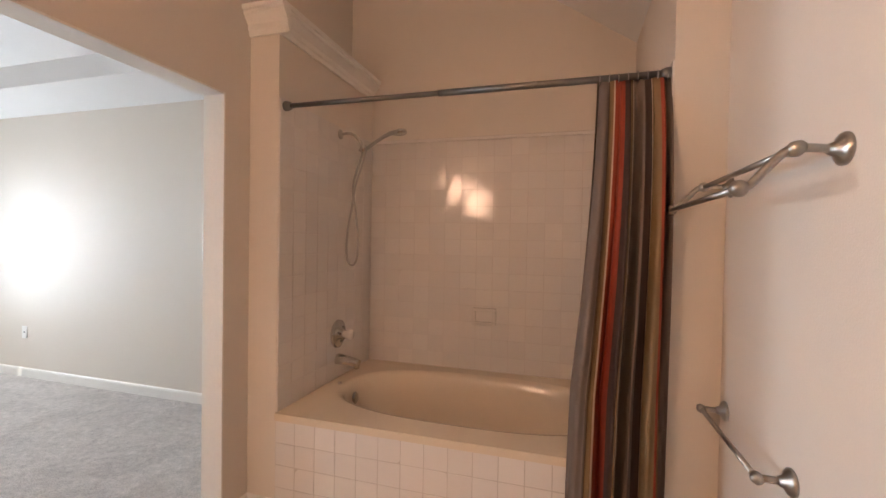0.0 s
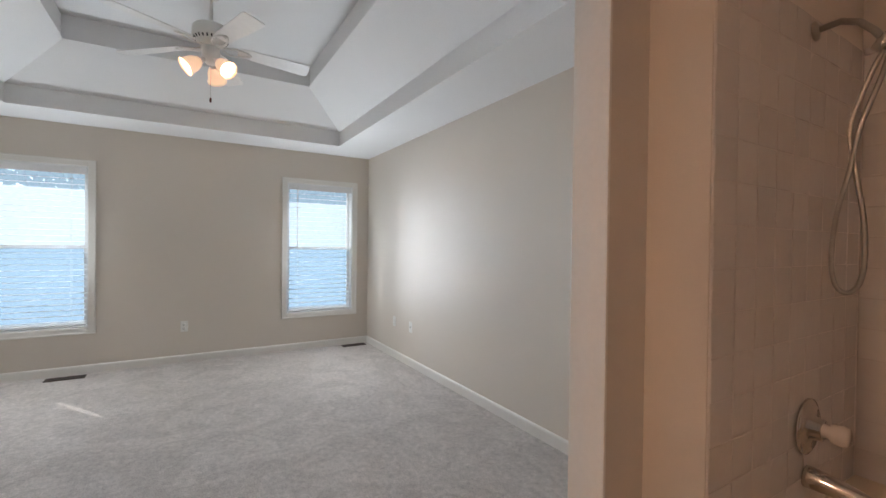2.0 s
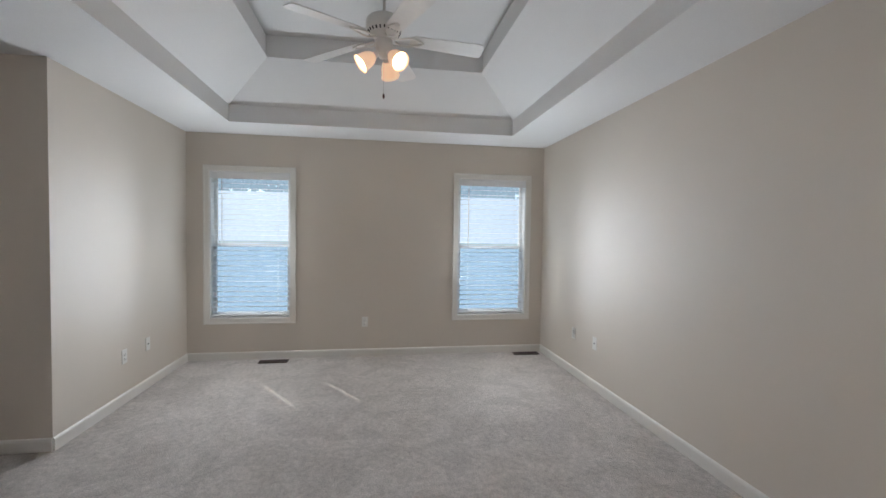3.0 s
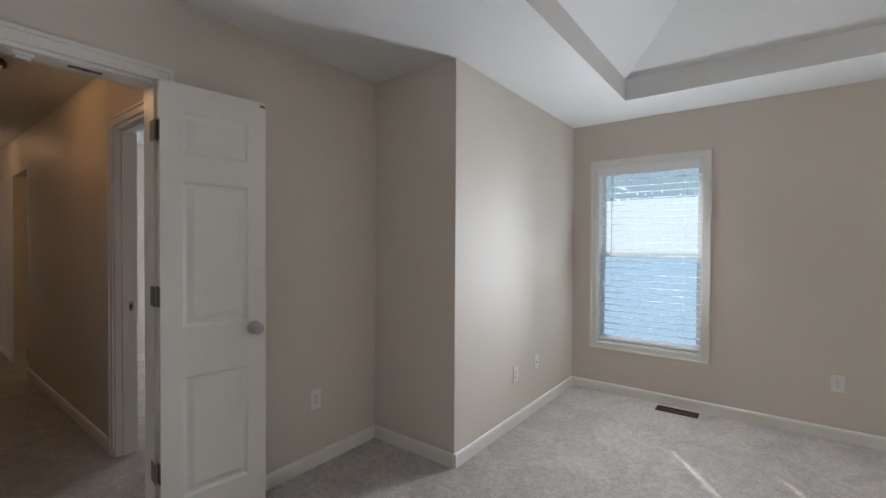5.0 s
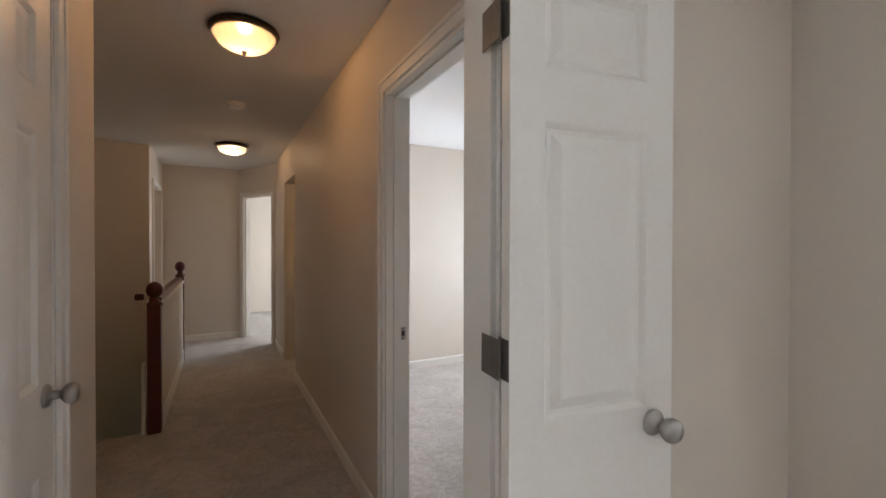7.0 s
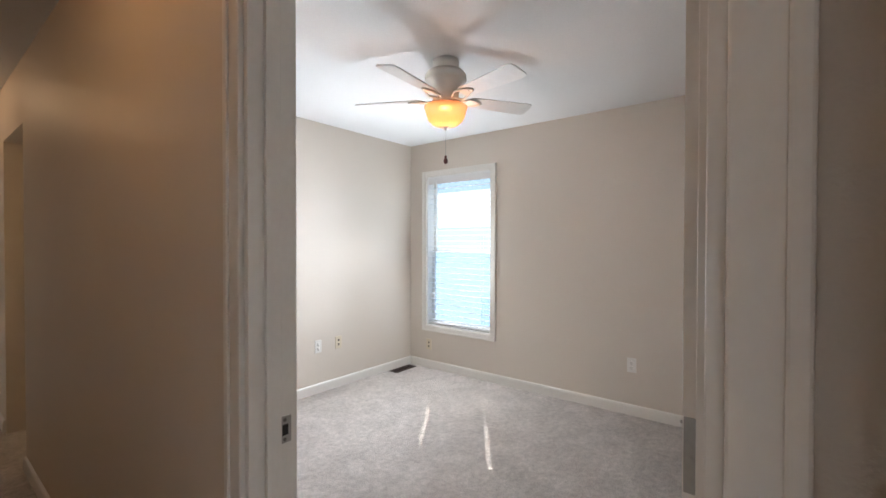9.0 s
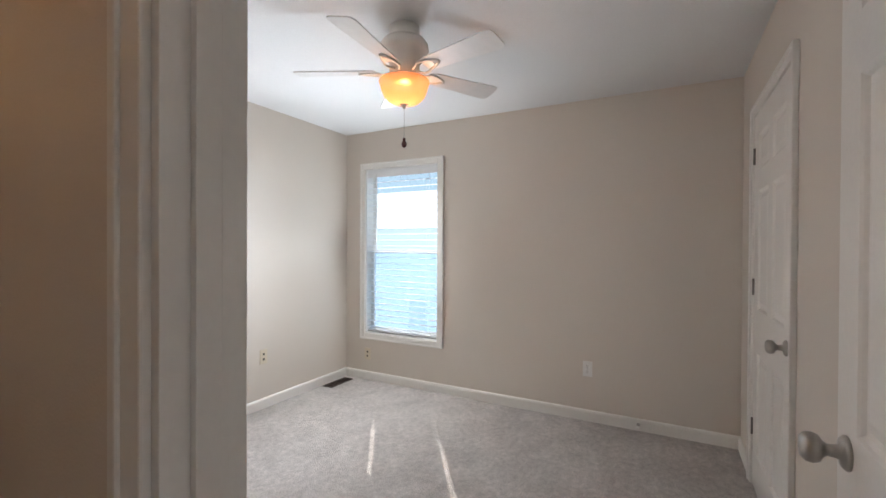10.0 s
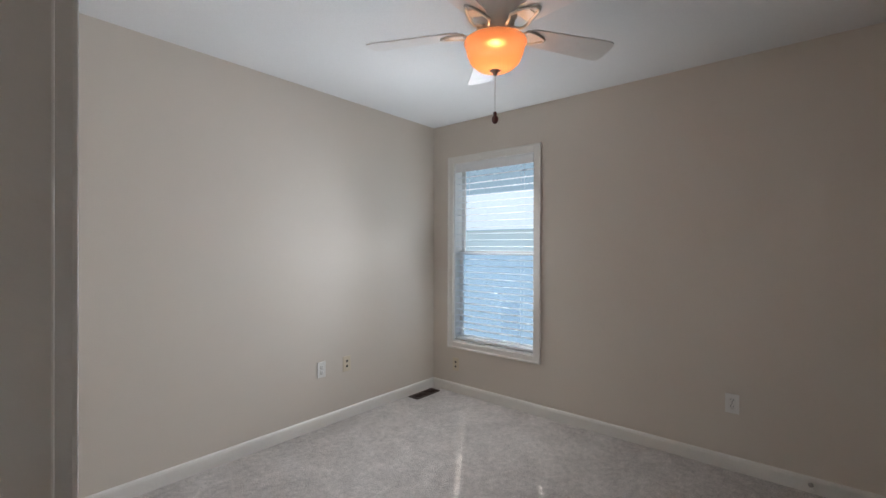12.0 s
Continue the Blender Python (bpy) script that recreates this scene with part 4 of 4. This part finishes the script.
soap = thing("soap_dish", facing(-0.213, BY1 - 0.006, "-y") @ Matrix.Translation((0, 0, 0.86)), "white ceramic recessed soap dish in the tile", "soap dish")
bm = bmesh.new()
for a, b, c, d in ((-0.078, 0.078, 0.034, 0.056), (-0.078, 0.078, -0.056, -0.036), (-0.078, -0.055, -0.036, 0.034), (0.055, 0.078, -0.036, 0.034)):
    add_box(bm, a, b, -0.022, 0.0, c, d, 0.006)
part("rim", bm, SOAP, soap)
part("dish", box(-0.056, 0.056, -0.0095, 0.0, -0.037, 0.035), SOAP, soap)
part("ledge", box(-0.056, 0.056, -0.032, -0.006, -0.046, -0.032, 0.006), SOAP, soap)

# crown on the ledge wall, running along the front and the tub side
crown = [(0.0, 0.0), (-0.010, 0.0), (-0.014, 0.02), (-0.020, 0.028), (-0.022, 0.05), (-0.045, 0.085), (-0.052, 0.09), (-0.052, 0.105), (-0.062, 0.11), (-0.062, 0.13), (0.0, 0.13)]
bm = prism(crown, -1.198, BX0 + 0.062, Matrix.Translation((0, BY0, 2.315)))
tagged(new("trim_crown_front", to_mesh("trim_crown_front", bm, TRIM)), "cream crown moulding on the ledge wall", "trim", "", "structure")
bm = prism(crown, BY0 + 0.001, BY1, Matrix.Translation((BX0, 0, 2.315)) @ Matrix(((0, -1, 0, 0), (1, 0, 0, 0), (0, 0, 1, 0), (0, 0, 0, 1))))
tagged(new("trim_crown_side", to_mesh("trim_crown_side", bm, TRIM)), "cream crown moulding above the tub", "trim", "", "structure")
solid("trim_ledge_top", box(-1.198, BX0 - 0.001, BY0 + 0.002, BY1, 2.33, 2.44), TRIM, "cream ledge top above the tub wall", "trim")
solid("trim_tile_cap", box(BX0 + 0.008, BX1 - 0.008, BY1 - 0.018, BY1 - 0.001, 2.005, 2.028, 0.005), TILE, "rounded white cap on the tile", "trim")

rod = thing("shower_rod", Matrix(), "brushed metal shower rod with end flanges", "shower rod")
ROD_Z, ROD_Y = 1.985, 1.995
part("thick_tube", tube([(-0.25, ROD_Y, ROD_Z), (BX1, ROD_Y, ROD_Z)], 0.0145, 14), ROD, rod)
part("thin_tube", tube([(BX0, ROD_Y, ROD_Z), (-0.25, ROD_Y, ROD_Z)], 0.0120, 14), ROD, rod)
for x, s in ((BX0, 1), (BX1, -1)):
    part("end_flange", lathe([(0, 0.0), (0.024, 0.0), (0.024, 0.02), (0.017, 0.04), (0.014, 0.04)], 20, Matrix.Translation((x, ROD_Y, ROD_Z)) @ Matrix.Rotation(radians(90 * s), 4, "Y")), ROD, rod)


def curtain():
    """Gathered cloth: deep uneven folds that spread a little towards the hem."""
    bm = bmesh.new()
    uv = bm.loops.layers.uv.new("cloth")
    nu, nv = 150, 40
    grid = []
    for j in range(nv + 1):
        v = j / nv
        z = 1.970 - v * 1.89
        row = []
        for i in range(nu + 1):
            u = i / nu
            left = 0.392 - 0.075 * min(1, v * 1.6) + 0.012 * math.sin(5 * v)
            right = 0.652 - 0.005 * v
            fold = math.sin(2 * math.pi * (4.3 * u + 0.22 * math.sin(2.6 * v + 7 * u))) + 0.22 * math.sin(2 * math.pi * (13 * u + 0.5 * v))
            amp = (0.016 + 0.040 * min(1, v * 2.0)) * (0.70 + 0.45 * math.sin(13 * u + 1.3 + 1.5 * v))
            x = left + (right - left) * (u + 0.018 * math.sin(14 * math.pi * u + 1.0))
            y = 1.885 + 0.10 * (1 - v) ** 8 + amp * fold - 0.02 * v
            row.append((bm.verts.new((x, y, z + 0.006 * fold * (1 - v))), u, v))
        grid.append(row)
    for j in range(nv):
        for i in range(nu):
            q = (grid[j][i], grid[j][i + 1], grid[j + 1][i + 1], grid[j + 1][i])
            f = bm.faces.new([p[0] for p in q])
            f.smooth = True
            for loop, p in zip(f.loops, q):
                loop[uv].uv = (min(0.999, p[1]), p[2])
    return bm


cur = thing("shower_curtain", Matrix(), "striped brown, rust and taupe shower curtain drawn aside", "shower curtain")
cloth = part("cloth", curtain(), CLOTH, cur)
shell = cloth.modifiers.new("thickness", "SOLIDIFY")
shell.thickness = 0.0015
for k in range(8):
    x = 0.405 + 0.034 * k
    pts = [(x, ROD_Y + 0.021 * math.cos(a), ROD_Z - 0.004 + 0.021 * math.sin(a)) for a in [2 * math.pi * j / 16 for j in range(17)]]
    part("ring", tube(pts, 0.002, 6), NICKEL, cur, "metal curtain ring")

# shower head, valve, spout on the tub's end wall
SX = BX0 + 0.010
shower = thing("hand_shower", Matrix.Translation((SX, 2.51, 1.975)), "nickel hand shower on its arm with a looped hose", "shower head")
part("flange", lathe([(0, 0), (0.030, 0), (0.028, 0.006), (0.012, 0.012), (0, 0.012)], 24, Matrix.Rotation(radians(90), 4, "Y")), NICKEL, shower)
part("arm", tube([(0.0, 0, 0), (0.06, 0, 0.004), (0.10, 0, -0.015), (0.13, 0, -0.05), (0.145, 0, -0.075)], 0.0095, 12), NICKEL, shower)
part("bracket", lathe([(0, -0.025), (0.017, -0.025), (0.020, 0.0), (0.017, 0.022), (0, 0.022)], 20, Matrix.Translation((0.152, 0, -0.092)) @ Matrix.Rotation(radians(40), 4, "Y")), CHROME, shower)
wand = part("handle", tube([(0.165, 0, -0.100), (0.215, 0, -0.068), (0.28, 0, -0.030), (0.325, 0, -0.012), (0.355, 0, -0.008)], [0.012, 0.010, 0.011, 0.013, 0.014], 14), NICKEL, shower)
part("spray_face", lathe([(0, -0.014), (0.036, -0.014), (0.040, -0.006), (0.036, 0.006), (0.018, 0.014), (0, 0.015)], 28, Matrix.Translation((0.385, 0, -0.006)) @ Matrix.Rotation(radians(-8), 4, "Y")), CHROME, wand)
hose = [(0.15, 0.0, -0.112), (0.116, 0.004, -0.195), (0.083, 0.008, -0.312), (0.096, 0.012, -0.439), (0.113, 0.014, -0.566), (0.118, 0.014, -0.682), (0.108, 0.014, -0.756), (0.083, 0.012, -0.785), (0.058, 0.008, -0.765), (0.048, 0.004, -0.692), (0.058, 0.0, -0.566), (0.086, -0.006, -0.439), (0.11, -0.01, -0.312), (0.146, -0.006, -0.195), (0.168, 0.0, -0.102)]


def smooth(points, n=6):
    pts = [Vector(p) for p in points]
    out = []
    for k in range(len(pts) - 1):
        p0, p1, p2, p3 = pts[max(k - 1, 0)], pts[k], pts[k + 1], pts[min(k + 2, len(pts) - 1)]
        for j in range(n):
            t = j / n
            out.append(0.5 * ((2 * p1) + (p2 - p0) * t + (2 * p0 - 5 * p1 + 4 * p2 - p3) * t * t + (3 * p1 - p0 - 3 * p2 + p3) * t ** 3))
    return out + [pts[-1]]


part("hose", tube(smooth(hose), 0.0068, 10), NICKEL, shower, "ribbed metal hose in a long loop")
valve = thing("shower_valve", Matrix.Translation((SX, 2.51, 0.775)) @ Matrix.Rotation(radians(90), 4, "Y"), "round chrome valve plate with a clear knob", "shower valve")
part("escutcheon", lathe([(0, 0), (0.085, 0), (0.084, 0.006), (0.070, 0.012), (0.036, 0.018), (0.032, 0.04), (0, 0.04)], 36), CHROME, valve)
part("handle", lathe([(0, 0.04), (0.022, 0.04), (0.020, 0.055), (0.028, 0.062), (0.031, 0.085), (0.026, 0.098), (0, 0.10)], 24), SOAP, valve, "faceted acrylic knob")
spout = thing("tub_spout", Matrix.Translation((SX, 2.51, 0.610)), "short curved chrome tub spout", "tub spout")
part("body", tube(smooth([(0, 0, 0.012), (0.05, 0, 0.010), (0.10, 0, 0.004), (0.145, 0, -0.004)], 4), [0.033, 0.033, 0.032, 0.031, 0.030, 0.029, 0.028, 0.027, 0.026, 0.025, 0.024, 0.023, 0.022], 18), CHROME, spout)
part("outlet_lip", tube([(0.128, 0, 0.0), (0.128, 0, -0.034)], 0.017, 16), CHROME, spout)

# towel bars on the right wall
RW = 0.835


def flange(m):
    return lathe([(0, 0), (0.034, 0), (0.034, 0.006), (0.028, 0.012), (0.016, 0.018), (0.011, 0.03), (0, 0.03)], 28, m)


def post(y, z, length):
    return Matrix.Translation((RW, y, z)) @ Matrix.Rotation(radians(-90), 4, "Y")


bar = thing("towel_bar", Matrix(), "satin nickel double towel bar on the wall", "towel bar")
for y in (1.275, 1.905):
    part("wall_flange", flange(post(y, 1.545, 0)), NICKEL, bar)
    part("bracket", tube(smooth([(RW - 0.02, y, 1.545), (RW - 0.07, y, 1.550), (RW - 0.10, y, 1.545), (RW - 0.13, y, 1.515), (RW - 0.165, y, 1.475), (RW - 0.185, y, 1.468)], 4), 0.009, 12), NICKEL, bar)
    part("bar_end", lathe([(0, -0.02), (0.014, -0.018), (0.017, 0.0), (0.014, 0.018), (0, 0.02)], 20, Matrix.Translation((RW - 0.085, y, 1.548)) @ Matrix.Rotation(radians(90), 4, "X")), NICKEL, bar)
    part("bar_end", lathe([(0, -0.02), (0.014, -0.018), (0.019, 0.0), (0.014, 0.018), (0, 0.02)], 20, Matrix.Translation((RW - 0.185, y, 1.468)) @ Matrix.Rotation(radians(90), 4, "X")), NICKEL, bar)
part("rear_rod", tube([(RW - 0.085, 1.275, 1.548), (RW - 0.085, 1.905, 1.548)], 0.008, 12), NICKEL, bar)
part("front_rod", tube([(RW - 0.185, 1.275, 1.468), (RW - 0.185, 1.905, 1.468)], 0.008, 12), NICKEL, bar)
bar = thing("towel_bar", Matrix(), "satin nickel single towel bar low on the wall", "towel bar")
for y in (1.44, 1.90):
    part("wall_flange", flange(post(y, 0.775, 0)), NICKEL, bar)
    part("bracket", tube([(RW - 0.02, y, 0.775), (RW - 0.075, y, 0.775)], 0.009, 12), NICKEL, bar)
    part("bar_end", lathe([(0, -0.016), (0.012, -0.014), (0.015, 0.0), (0.012, 0.014), (0, 0.016)], 20, Matrix.Translation((RW - 0.075, y, 0.775)) @ Matrix.Rotation(radians(90), 4, "X")), NICKEL, bar)
part("rod", tube([(RW - 0.075, 1.44, 0.775), (RW - 0.075, 1.90, 0.775)], 0.0075, 12), NICKEL, bar)

# vanity lamp that the tiles mirror
van = thing("vanity_light", Matrix.Translation((-1.198, -0.42, 2.03)), "chrome vanity light bar with three lit globes", "wall light")
part("backplate", box(0.0, 0.025, -0.30, 0.30, -0.055, 0.055, 0.006), CHROME, van)
for y in (-0.20, 0.0, 0.20):
    part("globe", lathe([(0, -0.063), (0.031, -0.054), (0.054, -0.031), (0.063, 0), (0.054, 0.031), (0.031, 0.054), (0, 0.063)], 24, Matrix.Translation((0.085, y, 0))), VANITY, van, "glowing round globe")
    part("socket", tube([(0.02, y, 0), (0.05, y, 0)], 0.018, 14), CHROME, van)

# lamp in the small room off the hall
glim = thing("wall_light", Matrix.Translation((-4.5, -5.80, 1.95)), "warm lit globe wall lamp", "wall light")
part("backplate", box(0.0, 0.02, -0.06, 0.06, -0.06, 0.06, 0.005), CHROME, glim)
part("globe", lathe([(0, -0.06), (0.03, -0.052), (0.052, -0.03), (0.06, 0), (0.052, 0.03), (0.03, 0.052), (0, 0.06)], 20, Matrix.Translation((0.08, 0, 0))), FILAMENT, glim)

# ---- outdoors ----
solid("ground", box(-400, 400, -400, 400, -3.2, -3.0), GRASS, "lawn outside the house", "grass")


def neighbour(y, base):
    """A long pale house: sided wall with laps, windows and a shingled gable roof."""
    house = thing("neighbour_house", Matrix.Translation((-21.0, y, base)), "pale sided neighbouring house with a light grey roof", "house", "neighbouring houses")
    part("wall", box(-4, 4, -11, 11, -1.0, 5.2), SIDING, house)
    part("roof", prism([(-4.6, 5.1), (4.6, 5.1), (0, 7.2)], -11.4, 11.4, Matrix(((0, 1, 0, 0), (1, 0, 0, 0), (0, 0, 1, 0), (0, 0, 0, 1)))), ROOF, house)
    bm = bmesh.new()
    for k in range(25):
        add_box(bm, 4.0, 4.02, -11, 11, 0.2 * k, 0.2 * k + 0.012)
    part("siding_laps", bm, SIDING, house)
    for wy in (-8, -4.2, 0.5, 4.5, 8.2):
        for z in (1.0,):
            w = part("window", box(4.0, 4.05, wy - 0.5, wy + 0.5, z, z + 1.4, 0.01), VINYL, house)
            part("pane", box(4.045, 4.06, wy - 0.42, wy + 0.42, z + 0.08, z + 1.32), DARK, w)


neighbour(4.0, -4.0)
neighbour(-19.2, -3.1)


def tree(x, y, h, seed):
    rng = random.Random(seed)
    root = thing("tree", Matrix.Translation((x, y, -3.0)), "dense leafy green tree behind the neighbouring house", "tree", "trees")
    bm = tube([(0, 0, 0), (0.1, 0, h * 0.3), (0.0, 0.1, h * 0.65)], [0.28, 0.2, 0.09], 8)
    for k in range(7):
        a = rng.uniform(0, 6.28)
        z = h * rng.uniform(0.3, 0.6)
        add_tube(bm, [(0, 0, z), (math.cos(a) * h * 0.12, math.sin(a) * h * 0.12, z + h * 0.1), (math.cos(a) * h * 0.22, math.sin(a) * h * 0.22, z + h * 0.22)], [0.09, 0.06, 0.02], 6)
    part("trunk", bm, BARK, root)
    verts, faces = [], []
    for k in range(5200):
        a, b = rng.uniform(0, 6.28), math.acos(rng.uniform(-1, 1))
        r = h * 0.27 * rng.uniform(0.35, 1.0) * (1 + 0.3 * math.sin(3 * a + seed) * math.sin(4 * b))
        c = Vector((r * math.sin(b) * math.cos(a), r * math.sin(b) * math.sin(a), h * 0.68 + 1.15 * r * math.cos(b)))
        u = Vector((rng.gauss(0, 1), rng.gauss(0, 1), rng.gauss(0, 1))).normalized()
        v = u.orthogonal().normalized() * 0.20
        u = u * 0.34
        n = len(verts)
        verts += [c - u, c + v, c + u, c - v]
        faces.append((n, n + 1, n + 2, n + 3))
    me = bpy.data.meshes.new("crown")
    me.from_pydata([tuple(p) for p in verts], [], faces)
    me.materials.append(LEAF)
    ob = new("crown", me)
    ob.parent = root


for k in range(11):
    tree(-31.0 - 2.2 * (k % 3), -33.0 + 5.2 * k, 13.5 + 1.3 * (k * 7 % 4), k + 3)

# ---- tiles, one by one ----
PITCH = 0.108


def tile_mesh(w, h):
    bm = bmesh.new()
    a, b = w / 2, h / 2
    rings = [[bm.verts.new((x * s, y, z * t)) for x, z in ((-1, -1), (1, -1), (1, 1), (-1, 1))] for s, t, y in ((a, b, 0.0), (a, b, -0.0014), (a - 0.0015, b - 0.0015, -0.0020))]
    for p, q in zip(rings, rings[1:]):
        for k in range(4):
            bm.faces.new((p[k], p[(k + 1) % 4], q[(k + 1) % 4], q[k]))
    bm.faces.new(rings[-1])
    return to_mesh("tile", bm, TILE)


TILES = {}


def lay(parent, m, length, z_top, z_low, joint=0.0026):
    """Square tiles from local x=0 to length, rows downward from z_top."""
    z = z_top
    while z - z_low > 0.02:
        h = min(PITCH, z - z_low)
        x = 0.0
        while length - x > 0.02:
            w = min(PITCH, length - x)
            key = (round(w, 4), round(h, 4))
            if key not in TILES:
                TILES[key] = tile_mesh(w - joint, h - joint)
            t = new("tile", TILES[key])
            t.parent = parent
            t.matrix_local = m @ pose(x + w / 2, 0, z - h / 2, random.uniform(-1.1, 1.1), 0, random.uniform(-1.1, 1.1))
            x += w
        z -= h


lay(apron, facing(BX0, BY0 + 0.0005, "-y"), BX1 - BX0, LIP - 0.037, 0.0, 0.0032)
lay(backing, facing(BX0 + 0.006, BY1 - 0.0055, "-y"), BX1 - BX0 - 0.012, 2.008, LIP + 0.004)
lay(side_backing, facing(BX0 + 0.0045, BY0 + 0.004, "+x"), BY1 - BY0 - 0.012, 2.02, LIP + 0.004, 0.0012)
